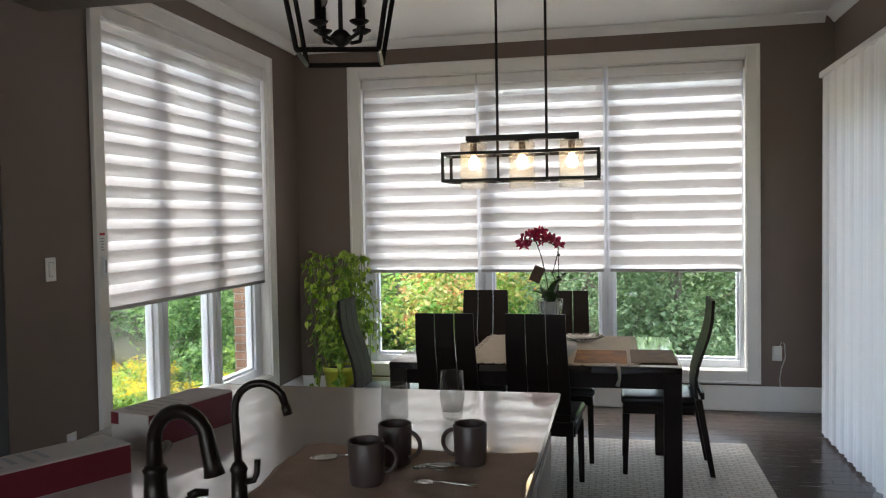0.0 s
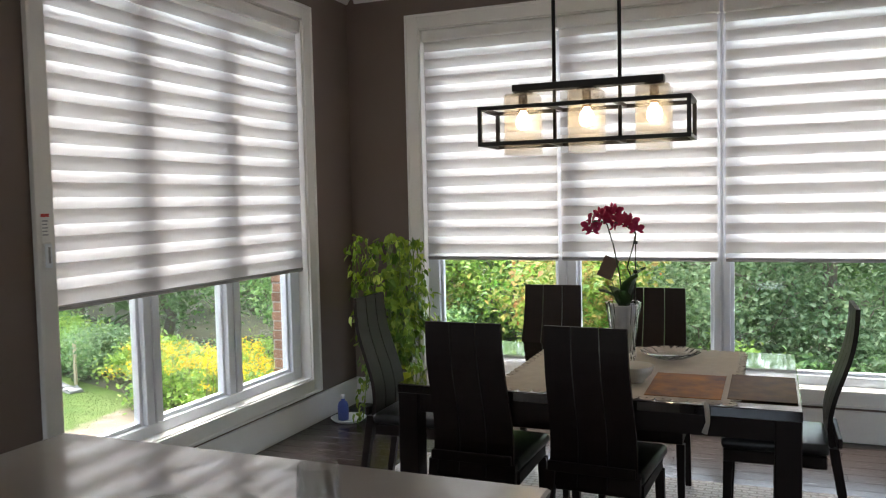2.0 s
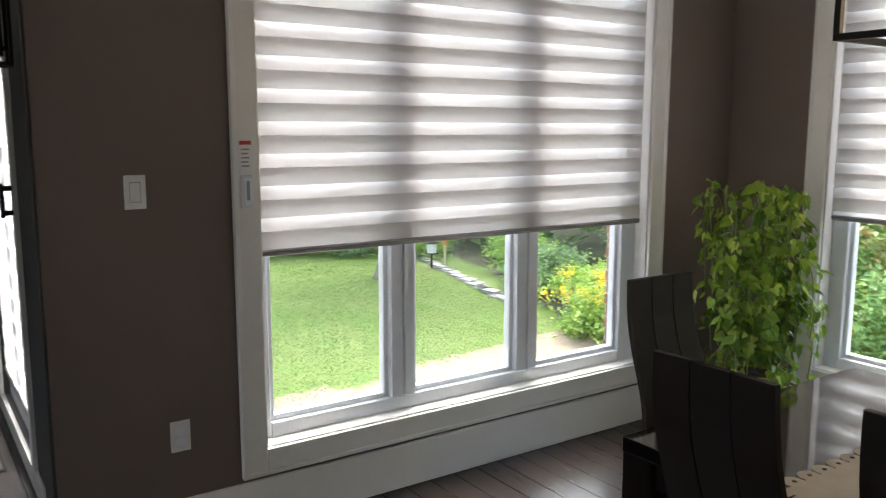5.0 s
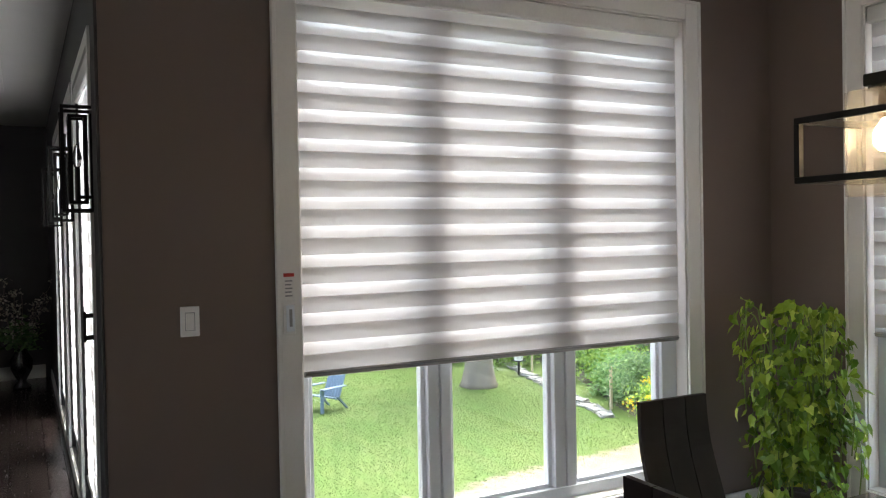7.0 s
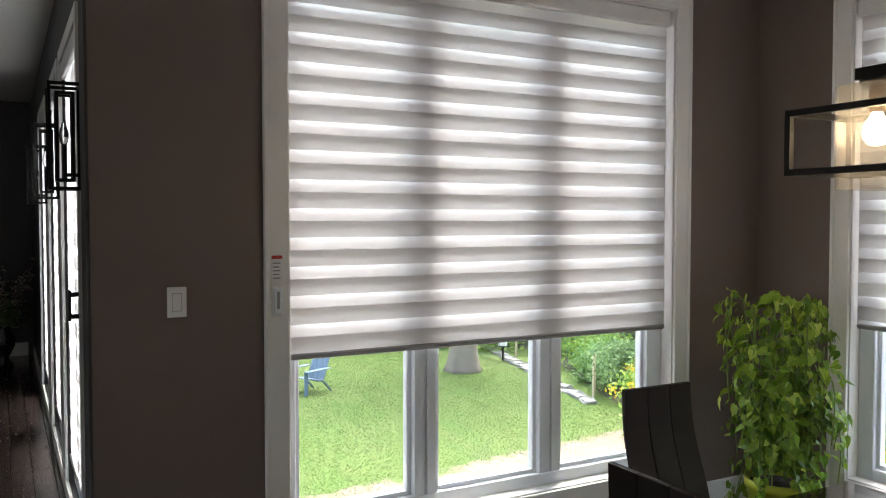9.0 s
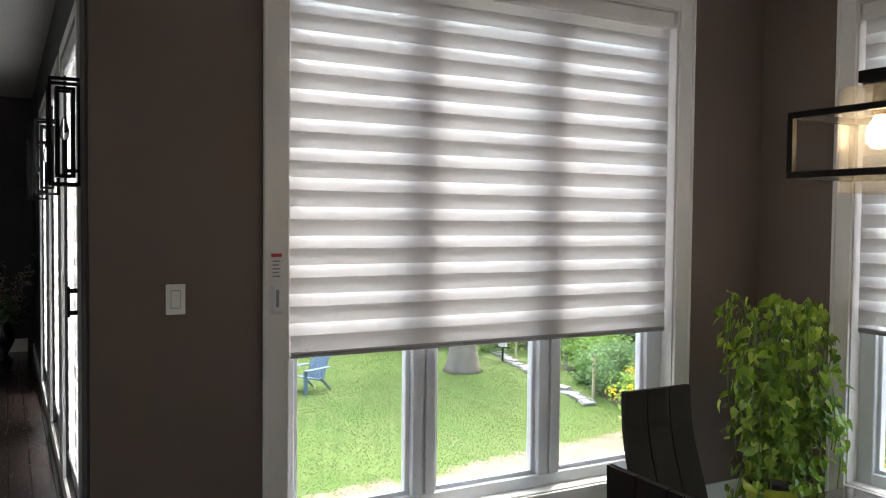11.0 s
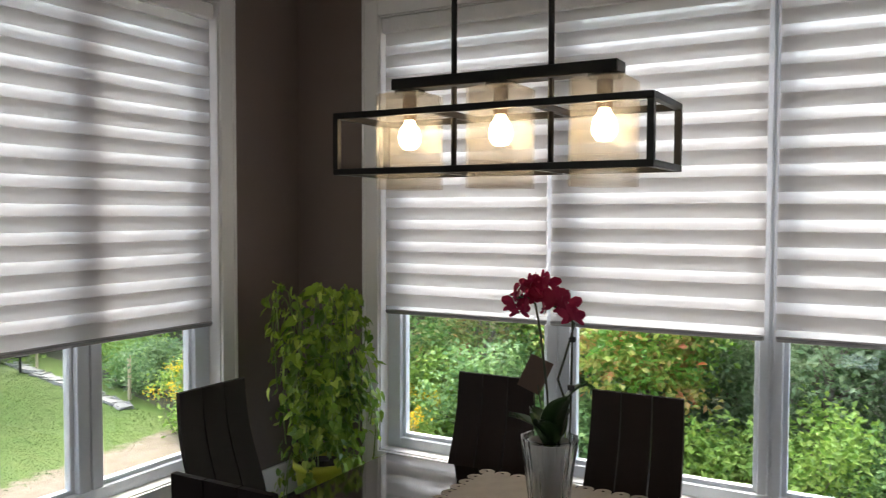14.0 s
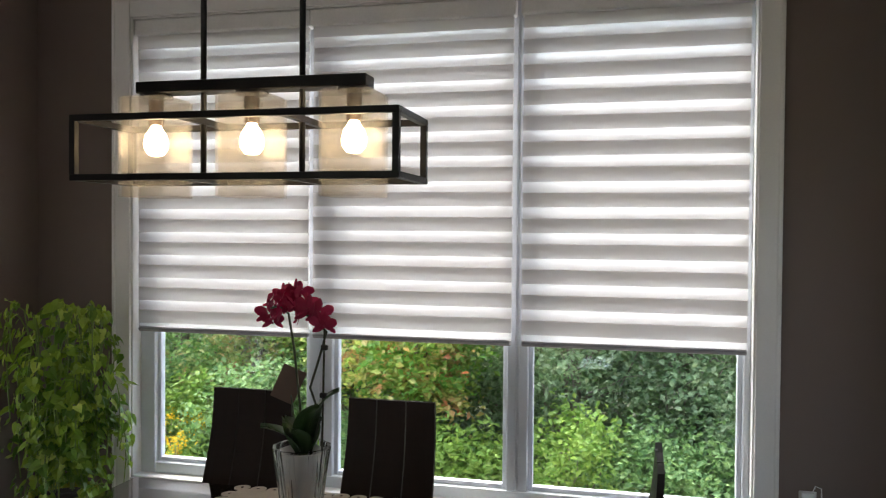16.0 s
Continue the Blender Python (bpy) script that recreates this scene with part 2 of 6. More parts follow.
def wall_with_hole(name, axis, at0, at1, lo, hi, holes, material, label):
    """A wall slab between at0 and at1 across, lo..hi along, with holes (a, b, z0, z1)."""
    bm = bmesh.new()

    def slab(a, b, z0, z1):
        if b - a < 1e-4 or z1 - z0 < 1e-4:
            return
        box(bm, (at0, a, z0) if axis == "y" else (a, at0, z0), (at1, b, z1) if axis == "y" else (b, at1, z1))
    cur = lo
    for a, b, z0, z1 in sorted(holes):
        slab(cur, a, 0, H)
        slab(a, b, 0, z0)
        slab(a, b, z1, H)
        cur = b
    slab(cur, hi, 0, H)
    return solid(name, bm, material, label, "wall")


wall_with_hole("wall_west", "y", -T, 0, YE, T, [(L0 + TRW, L1 - TRW, Z0 + TRW, Z1 - TRW)], M_WALL, "matte taupe painted wall around the large window")
wall_with_hole("wall_north", "x", 0, T, 0, XR + T, [(B0 + TRW, B1 - TRW, Z0 + TRW, Z1 - TRW)], M_WALL, "matte taupe painted wall around the triple window")
wall_with_hole("wall_east", "y", XR, XR + T, YS, 0, [(-3.0, -0.75, 0.05, 2.35)], M_WALL, "matte taupe painted wall with the curtained sliding door")
RET = [(-2.03, -0.88, 0.1, 2.55), (-3.49, -2.35, 0.1, 2.55), (-5.25, -4.0, 0.1, 2.55)]
wall_with_hole("wall_hall", "x", YH, YH + T, XW, -T, RET, M_DARKWALL, "dark grey wall of the next room with tall windows, its shade put into the colour")
# the south wall's opening is unseen, added to let in fill light
wall_with_hole("wall_south", "x", YS - T, YS, XW, XR + T, [(-0.2, 3.2, 0.95, 2.35)], M_WALL, "taupe kitchen wall with an added, unseen window opening")
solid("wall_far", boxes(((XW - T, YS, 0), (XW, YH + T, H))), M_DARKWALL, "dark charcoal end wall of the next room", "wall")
bm = bmesh.new()
box(bm, (-T, YE, H), (XR + T, T, H + 0.15))
box(bm, (XW - T, YS - T, H), (XR + T, YE, H + 0.15))
box(bm, (XW - T, YE, H), (-T, YH + T, H + 0.15))
solid("ceiling", bm, M_CEIL, "white painted ceiling", "ceiling")
bm = bmesh.new()
box(bm, (-T, YE, -0.12), (XR + T, T, -0.012))
box(bm, (XW - T, YS - T, -0.12), (XR + T, YE, -0.012))
box(bm, (XW - T, YE, -0.12), (-T, YH + T, -0.012))
FLOOR = solid("floor", bm, M_GAP, "dark stained wood plank floor, satin finish", "floor")


# thin dark sheet added to darken the wall's end face
solid("wall_end_cap", boxes(((-T + 0.002, YE - 0.012, 0), (-0.003, YE - 0.0005, H), 0.002, 1)), M_DARKWALL, "thin dark sheet added over the end face of the wall", "trim")
SOFFIT = 2.44               # underside of the lowered part over the kitchen
solid("soffit", boxes(((0.33, YS, SOFFIT), (XR, -3.62, H))), M_WALL, "lowered taupe soffit over the kitchen island", "soffit")


def moulding(name, run, label, category, material=None):
    """Boxes along the walls with a bevelled edge."""
    return solid(name, boxes(*[(*r, 0.006, 2) for r in run]), material or M_TRIM, label, category)


moulding("baseboard", [((0.0, YE, 0), (0.018, -0.02, 0.197)), ((0.0, -0.018, 0), (XR, 0.0, 0.197))], "tall white painted baseboard", "baseboard")
moulding("baseboard_hall", [((XW, YH - 0.018, 0), (-T, YH, 0.1)), ((XW, YS, 0), (XW + 0.02, YE - 0.03, 0.16))], "painted baseboard of the next room", "baseboard")


def cove(bm, p, q, inward):
    """Quarter-hollow cornice from p to q under the ceiling; inward is the direction into the room."""
    p, q, n = Vector(p), Vector(q), Vector(inward)
    prof = [(0, 0.075), (0.012, 0.075), (0.02, 0.06), (0.035, 0.04), (0.058, 0.02), (0.07, 0.012), (0.07, 0.001), (0, 0.001)]
    ra = [bm.verts.new(p + n * a - Vector((0, 0, b))) for a, b in prof]
    rb = [bm.verts.new(q + n * a - Vector((0, 0, b))) for a, b in prof]
    k = len(prof)
    for i in range(k):
        bm.faces.new((ra[i], ra[(i + 1) % k], rb[(i + 1) % k], rb[i]))
    bm.faces.new(ra)
    bm.faces.new(rb[::-1])


bm = bmesh.new()
cove(bm, (0, YE, H), (0, -0.001, H), (1, 0, 0))
cove(bm, (0.071, 0, H), (XR - 0.071, 0, H), (0, -1, 0))
cove(bm, (XR, 0, H), (XR, -3.62, H), (-1, 0, 0))
solid("cornice", bm, M_CEIL, "white cove moulding along the ceiling", "moulding")


# ---------------------------------------------------------------- windows
def window(name, m, a0, a1, panes, label, pane_z=0.405, depth=0.115):
    """A casing with a vinyl unit. Local x runs along the wall, local -y into the room, the wall's face at y = 0."""
    th = empty(name, m, label, "window", kind="structure")
    c = boxes(((a0, -0.02, Z0), (a0 + TRW, -0.001, Z1), 0.004, 2), ((a1 - TRW, -0.02, Z0), (a1, -0.001, Z1), 0.004, 2),
              ((a0 + TRW + 0.0005, -0.0195, Z1 - TRW), (a1 - TRW - 0.0005, -0.001, Z1), 0.004, 2), ((a0 + TRW + 0.0005, -0.0195, Z0), (a1 - TRW - 0.0005, -0.001, Z0 + TRW), 0.004, 2))
    part("casing", c, M_TRIM, th, "wide white painted casing")
    # raised outer bead of the casing
    c = boxes(((a0 - 0.006, -0.028, Z0 - 0.006), (a0 + 0.012, -0.0005, Z1 + 0.006), 0.004, 2), ((a1 - 0.012, -0.028, Z0 - 0.006), (a1 + 0.006, -0.0005, Z1 + 0.006), 0.004, 2),
              ((a0 + 0.0125, -0.0275, Z1 - 0.012), (a1 - 0.0125, -0.0005, Z1 + 0.006), 0.004, 2), ((a0 + 0.0125, -0.0275, Z0 - 0.006), (a1 - 0.0125, -0.0005, Z0 + 0.012), 0.004, 2))
    part("bead", c, M_TRIM, th)
    i0, i1, k0, k1 = a0 + TRW, a1 - TRW, Z0 + TRW, Z1 - TRW
    s = boxes(((i0 + 0.0005, -0.004, k0 - 0.002), (i1 - 0.0005, depth - 0.03, k0 + 0.008), 0.003, 1))
    part("window_sill", s, M_TRIM, th, "deep white sill board")
    s = boxes(((i0 - 0.002, -0.003, k0 + 0.008), (i0 + 0.008, T, k1)), ((i1 - 0.008, -0.003, k0 + 0.008), (i1 + 0.002, T, k1)), ((i0 + 0.008, -0.003, k1 - 0.008), (i1 - 0.008, T, k1 + 0.002)))
    part("jamb", s, M_TRIM, th, "white painted jamb lining")
    f = bmesh.new()
    y0, y1 = depth - 0.045, depth + 0.04
    box(f, (i0 + 0.0085, y0, k0 + 0.001), (panes[0][0] - 0.022, y1, k1 - 0.009), 0.004, 1)
    box(f, (panes[-1][1] + 0.022, y0, k0 + 0.001), (i1 - 0.0085, y1, k1 - 0.009), 0.004, 1)
    box(f, (panes[0][0] - 0.0215, y0, k0 + 0.001), (panes[-1][1] + 0.0215, y1, pane_z - 0.022), 0.004, 1)
    box(f, (panes[0][0] - 0.0215, y0, k1 - 0.08), (panes[-1][1] + 0.0215, y1, k1 - 0.009), 0.004, 1)
    for p, q in zip(panes, panes[1:]):
        mid = (p[1] + q[0]) / 2
        box(f, (p[1] + 0.0225, y0 - 0.006, pane_z - 0.0215), (mid - 0.006, y1, k1 - 0.0805), 0.004, 1)
        box(f, (mid + 0.006, y0 - 0.006, pane_z - 0.0215), (q[0] - 0.0225, y1, k1 - 0.0805), 0.004, 1)
        box(f, (mid - 0.006, y0 + 0.006, pane_z - 0.0215), (mid + 0.006, y1, k1 - 0.0805))
    part("window_frame", f, M_PVC, th, "white vinyl frame and mullions")
    for a, b in panes:
        sash = boxes(((a - 0.022, depth - 0.022, pane_z - 0.0212), (a, depth + 0.02, k1 - 0.081), 0.003, 1), ((b, depth - 0.022, pane_z - 0.0212), (b + 0.022, depth + 0.02, k1 - 0.081), 0.003, 1),
                     ((a + 0.0003, depth - 0.022, pane_z - 0.0212), (b - 0.0003, depth + 0.02, pane_z), 0.003, 1), ((a + 0.0003, depth - 0.022, k1 - 0.102), (b - 0.0003, depth + 0.02, k1 - 0.081), 0.003, 1))
        sob = part("sash", sash, M_PVC, th)
        g = part("pane", boxes(((a - 0.004, depth - 0.003, pane_z - 0.004), (b + 0.004, depth + 0.003, k1 - 0.098))), M_PANE, sob, "clear glass pane")
        g.visible_shadow = False
    return th


WEST = pose(0, 0, 0, 0, 0, 90)      # local x -> world y, local y -> world -x
NORTH = pose(0, 0, 0, 0, 0, 0)
LP = [(-2.675, -2.168), (-2.003, -1.477), (-1.302, -0.779)]
BP = [(0.695, 1.535), (1.71, 2.557), (2.703, 3.63)]
window("window_1", WEST, L0, L1, LP, "large white-cased window with three tall panes")
window("window_2", NORTH, B0, B1, BP, "wide white-cased window with three tall panes")


# ---------------------------------------------------------------- zebra blinds
def blind(m, a0, a1, low, label, phase=0.0, shift=0.03, group="zebra blinds"):
    th = empty("zebra_blind", m, label, "window blind", group)
    top = Z1 - TRW - 0.012
    part("cassette", boxes(((a0 - 0.012, -0.012, top - 0.085), (a1 + 0.012, 0.068, top), 0.012, 2)), M_PLATE, th, "white headrail cassette")
    part("bottom_rail", boxes(((a0, 0.008, low), (a1, 0.034, low + 0.026), 0.008, 2)), M_RAIL, th, "slim grey bottom rail")
    part("rail_groove", boxes(((a0 + 0.002, 0.005, low + 0.014), (a1 - 0.002, 0.0082, low + 0.019))), M_GREY, th)
    pitch, band = 0.12, 0.068
    for y, off in ((0.014, 0.0), (0.027, shift)):
        me = finish(boxes(((0, y - 0.0004, 0), (a1 - a0, y + 0.0004, band))), "band", M_SOLID)
        z = low + 0.026 + phase + off - pitch
        while z < top - 0.09:
            if z > low + 0.02:
                shared("band", me, th, (a0, 0, z))
            z += pitch
        sh = bmesh.new()
        box(sh, (a0, y + 0.0008, low + 0.02), (a1, y + 0.0012, top - 0.08))
        part("sheer_cloth", sh, M_SHEER, th, "translucent sheer cloth")
    return th


blind(WEST, -2.735, -0.69, BLIND_Z - 0.03, "white zebra blind, half lowered over the large window", 0.0, 0.038)
blind(NORTH, 0.612, 1.575, BLIND_Z, "white zebra blind, half lowered over the triple window", 0.02, 0.040)
blind(NORTH, 1.600, 2.606, BLIND_Z, "white zebra blind, half lowered over the triple window", 0.035, 0.036)
blind(NORTH, 2.655, 3.66, BLIND_Z, "white zebra blind, half lowered over the triple window", 0.03, 0.026)


# daylight of the overcast sky in the openings, behind the lowered part of the blinds
def sky_lamp(m, w, h, power):
    li = bpy.data.lights.new("window_daylight", "AREA")
    li.shape, li.size, li.size_y, li.energy, li.color = "RECTANGLE", w, h, power, (1.0, 0.945, 0.985)
    ob = new("window_daylight", li)
    ob.matrix_world = m
    return ob


SKY_Z, SKY_H = (BLIND_Z + 0.06 + Z1 - TRW) / 2, Z1 - TRW - BLIND_Z - 0.08
sky_lamp(look((-0.056, (L0 + L1) / 2, SKY_Z), (1, (L0 + L1) / 2, SKY_Z)), L1 - L0 - 0.26, SKY_H, 0.55)
for d, power in ((0.056, 1.0), (0.19, 0.2)):
    sky_lamp(look(((B0 + B1) / 2, d, SKY_Z), ((B0 + B1) / 2, -1, SKY_Z)), B1 - B0 - 0.26, SKY_H, power)
# south wall: added fill lamp in the unseen window opening
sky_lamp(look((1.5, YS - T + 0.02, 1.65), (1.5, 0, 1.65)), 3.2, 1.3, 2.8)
sky_lamp(look((XR + T - 0.02, -1.875, 1.2), (0, -1.875, 1.2)), 2.0, 2.1, 0.1)
for a, b, _, _ in RET:
    sky_lamp(look(((a + b) / 2, YH + T - 0.012, 1.33), ((a + b) / 2, -9, 1.33)), b - a - 0.1, 2.2, 2.6)
# ---------------------------------------------------------------- dining table and chairs
TZ = 0.755
TX0, TX1, TY0, TY1 = 1.467, 3.025, -2.36, -1.268


def dining_table():
    th = empty("dining_table", pose(0, 0, 0), "black-brown wooden dining table with a glossy top", "table")
    part("tabletop", boxes(((TX0, TY0, TZ - 0.04), (TX1, TY1, TZ), 0.004, 2)), M_ESPTOP, th, "glossy reflecting top")
    g = 0.05
    for xa, ya, xb, yb in ((TX0 + g, TY0 + 0.03, TX1 - g, TY0 + 0.055), (TX0 + g, TY1 - 0.055, TX1 - g, TY1 - 0.03),
                           (TX0 + 0.03, TY0 + 0.056, TX0 + 0.055, TY1 - 0.056), (TX1 - 0.055, TY0 + 0.056, TX1 - 0.03, TY1 - 0.056)):
        part("apron", boxes(((xa, ya, TZ - 0.12), (xb, yb, TZ - 0.0405))), M_ESP, th)
    me = finish(boxes(((-0.045, -0.045, 0.0), (0.045, 0.045, TZ - 0.0405), 0.004, 1)), "leg", M_ESP)
    for x in (TX0 + 0.047, TX1 - 0.047):
        for y in (TY0 + 0.047, TY1 - 0.047):
            shared("leg", me, th, (x, y, 0.008))


dining_table()

CHAIR_H = 1.037


def curve_back(z):
    """How far the back lies behind the seat's rear edge at height z: a shallow S."""
    u = (z - 0.40) / (CHAIR_H - 0.40)
    return 0.005 + 0.085 * u * u + 0.022 * math.sin(math.pi * 2 * u) * -1


def slat(bm, x0b, x1b, x0t, x1t, thick=0.018, n=14):
    rows = []
    for i in range(n + 1):
        u = i / n
        z = 0.40 + (CHAIR_H - 0.40) * u
        a, b, y = x0b + (x0t - x0b) * u, x1b + (x1t - x1b) * u, -curve_back(z)
        rows.append([bm.verts.new(c) for c in ((a, y, z), (b, y, z), (b, y - thick, z), (a, y - thick, z))])
    for r, s in zip(rows, rows[1:]):
        for k in range(4):
            bm.faces.new((r[k], r[(k + 1) % 4], s[(k + 1) % 4], s[k]))
    bm.faces.new(rows[0][::-1])
    bm.faces.new(rows[-1])


def tapered(bm, top, foot, a, b):
    """A square leg from top (half-width a) to foot (half-width b)."""
    rs = []
    for p, h in ((top, a), (foot, b)):
        rs.append([bm.verts.new((p[0] + sx * h, p[1] + sy * h, p[2])) for sx, sy in ((-1, -1), (1, -1), (1, 1), (-1, 1))])
    for k in range(4):
        bm.faces.new((rs[0][k], rs[0][(k + 1) % 4], rs[1][(k + 1) % 4], rs[1][k]))
    bm.faces.new(rs[0])
    bm.faces.new(rs[1][::-1])
    return bm


def dining_chair(m, label):
    """Seat in front (+y) of the back; origin on the floor under the rear edge of the seat."""
    th = empty("dining_chair", m, label, "chair", "chairs round the table")
    wb, wt = 0.175, 0.158
    gap = 0.0024
    for k in range(3):
        b0, b1 = -wb + 2 * wb * k / 3 + gap, -wb + 2 * wb * (k + 1) / 3 - gap
        t0, t1 = -wt + 2 * wt * k / 3 + gap, -wt + 2 * wt * (k + 1) / 3 - gap
        s = bmesh.new()
        slat(s, b0, b1, t0, t1)
        part("back_slat", s, M_ESP, th, smooth=False)
    part("back_rail", boxes(((-0.17, -0.045, 0.46), (0.17, -0.026, 0.50), 0.003, 1)), M_ESP, th)
    c = boxes(((-0.21, 0.0, 0.425), (0.21, 0.43, 0.475), 0.022, 3))
    for v in c.verts:
        if v.co.z > 0.45:
            v.co.z += 0.012 * (1 - (v.co.x / 0.21) ** 2) * (1 - ((v.co.y - 0.215) / 0.215) ** 2)
        v.co.x *= 0.92 + 0.08 * v.co.y / 0.43
    part("seat", c, M_LEATHER, th, "padded black leather seat", smooth=True)
    part("seat_frame", boxes(((-0.19, 0.012, 0.37), (0.19, 0.42, 0.424), 0.004, 1)), M_ESP, th)
    for sx in (-1, 1):
        part("leg", tapered(bmesh.new(), (sx * 0.18, 0.40, 0.37), (sx * 0.185, 0.41, 0.008), 0.019, 0.014), M_ESP, th)
        part("leg", tapered(bmesh.new(), (sx * 0.165, -0.012, 0.46), (sx * 0.17, -0.09, 0.008), 0.019, 0.014), M_ESP, th)
    return th


first = dining_chair(pose(1.80, -2.35, 0), "black-brown high-backed dining chair with leather seat, pushed in")
copy_thing(first, pose(2.288, -2.35, 0, 0, 0, -3))
copy_thing(first, pose(1.80, -1.125, 0, 0, 0, 180))
copy_thing(first, pose(2.355, -1.175, 0, 0, 0, 180))
c = copy_thing(first, pose(1.098, -1.69, 0, 0, 0, -90))
c["label"] = "black-brown high-backed dining chair at the head of the table"
c = copy_thing(first, pose(3.150, -1.58, 0, 0, 0, 90))
c["label"] = "black-brown high-backed dining chair at the foot of the table"


# ---------------------------------------------------------------- dining lamp
M_SHADE = pane_mat("seeded_glass", (0.97, 0.95, 0.92), 0.12)
M_BULB, _t, _p = nodes_of("warm_bulb")
_p.inputs["Emission Color"].default_value = (1.0, 0.76, 0.45, 1)
_p.inputs["Emission Strength"].default_value = 2.6
M_BULB_OFF = clear_glass("clear_bulb", 0.05)


def frosted(name):
    m, t, p = nodes_of(name)
    tr = t.nodes.new("ShaderNodeBsdfTransparent")
    tr.inputs[0].default_value = (0.96, 0.94, 0.91, 1)
    d = t.nodes.new("ShaderNodeBsdfTranslucent")
    d.inputs[0].default_value = (0.9, 0.88, 0.85, 1)
    df = t.nodes.new("ShaderNodeBsdfDiffuse")
    df.inputs[0].default_value = (0.85, 0.83, 0.8, 1)
    a = t.nodes.new("ShaderNodeMixShader")
    a.inputs[0].default_value = 0.5
    t.links.new(d.outputs[0], a.inputs[1])
    t.links.new(df.outputs[0], a.inputs[2])
    g = t.nodes.new("ShaderNodeBsdfGlossy")
    g.inputs["Roughness"].default_value = 0.1
    b = t.nodes.new("ShaderNodeMixShader")
    mr = t.nodes.new("ShaderNodeMapRange")
    mr.inputs[3].default_value, mr.inputs[4].default_value = 0.04, 0.11
    t.links.new(noised(t, 30, 4, (1, 1, 0.25)), mr.inputs[0])
    t.links.new(mr.outputs[0], b.inputs[0])
    t.links.new(tr.outputs[0], b.inputs[1])
    t.links.new(a.outputs[0], b.inputs[2])
    c = t.nodes.new("ShaderNodeMixShader")
    t.links.new(sheen(t, 0.05), c.inputs[0])
    t.links.new(b.outputs[0], c.inputs[1])
    t.links.new(g.outputs[0], c.inputs[2])
    t.links.new(c.outputs[0], t.nodes["Material Output"].inputs[0])
    return m


M_FROST = frosted("seeded_frosted_glass")


def dining_lamp():
    x0, x1, y0, y1, z0, z1 = 1.682, 2.603, -1.860, -1.596, 1.768, 1.930
    cy, w = (y0 + y1) / 2, 0.009
    th = empty("pendant_lamp", pose(0, 0, 0), "black box-frame pendant lamp with three glowing glass shades", "lamp")
    bars = []
    for z in (z0, z1):
        for y in (y0, y1):
            bars.append(((x0 - w, y - w, z - w), (x1 + w, y + w, z + w), 0.0015, 1))
        for x in (x0, x1, 1.999, 2.296):
            bars.append(((x - w, y0 + w, z - w + 0.0005), (x + w, y1 - w, z + w - 0.0005)))
    for x in (x0, x1):
        for y in (y0, y1):
            bars.append(((x - w + 0.0004, y - w + 0.0004, z0 + w), (x + w - 0.0004, y + w - 0.0004, z1 - w)))
    for b in bars:
        part("frame_bar", boxes(b), M_BLACK, th)
    for x in (1.999, 2.296):
        part("rod", tube(bmesh.new(), [(x, cy, z0), (x, cy, H - 0.03)], 0.0085, 10), M_BLACK, th, smooth=True)
    part("top_plate", boxes(((1.806, cy - 0.035, 2.010), (2.489, cy + 0.035, 2.042), 0.002, 1)), M_BLACK, th)
    part("canopy", boxes(((1.88, cy - 0.06, H - 0.03), (2.42, cy + 0.06, H), 0.003, 1)), M_BLACK, th)
    for x in (1.850, 2.147, 2.445):
        a, b = 0.072, 0.066
        s = bmesh.new()
        loops = [[s.verts.new((x + sx * r, cy + sy * r, z)) for sx, sy in ((-1, -1), (1, -1), (1, 1), (-1, 1))] for r, z in ((a, 1.718), (a, 1.994), (b, 1.994), (b, 1.718))]
        for i in range(4):
            for k in range(4):
                s.faces.new((loops[i][k], loops[i][(k + 1) % 4], loops[(i + 1) % 4][(k + 1) % 4], loops[(i + 1) % 4][k]))
        sh = part("shade", s, M_FROST, th, "square seeded glass shade")
        sh.visible_shadow = False
        part("shade_cap", boxes(((x - 0.066, cy - 0.066, 1.9945), (x + 0.066, cy + 0.066, 1.999))), M_FROST, th)
        part("collar", tube(bmesh.new(), [(x, cy, 1.9995), (x, cy, 2.010)], 0.045, 20), M_BLACK, th)
        part("socket", tube(bmesh.new(), [(x, cy, 1.923), (x, cy, 1.994)], 0.021, 16), M_BRONZE, th, smooth=True)
        bu = lathe(bmesh.new(), [(0, -0.050), (0.02, -0.046), (0.032, -0.03), (0.035, -0.010), (0.029, 0.012), (0.017, 0.03), (0.013, 0.04)], 20)
        bmesh.ops.translate(bu, verts=bu.verts, vec=(x, cy, 1.884))
        bulb = part("bulb", bu, M_BULB, th, "glowing warm bulb", smooth=True)
        bulb.visible_shadow = False
        li = bpy.data.lights.new("bulb_light", "POINT")
        li.energy, li.color, li.shadow_soft_size = 0.025, (1.0, 0.80, 0.55), 0.03
        lo = new("bulb_light", li)
        lo.location = (x, cy, 1.878)


dining_lamp()


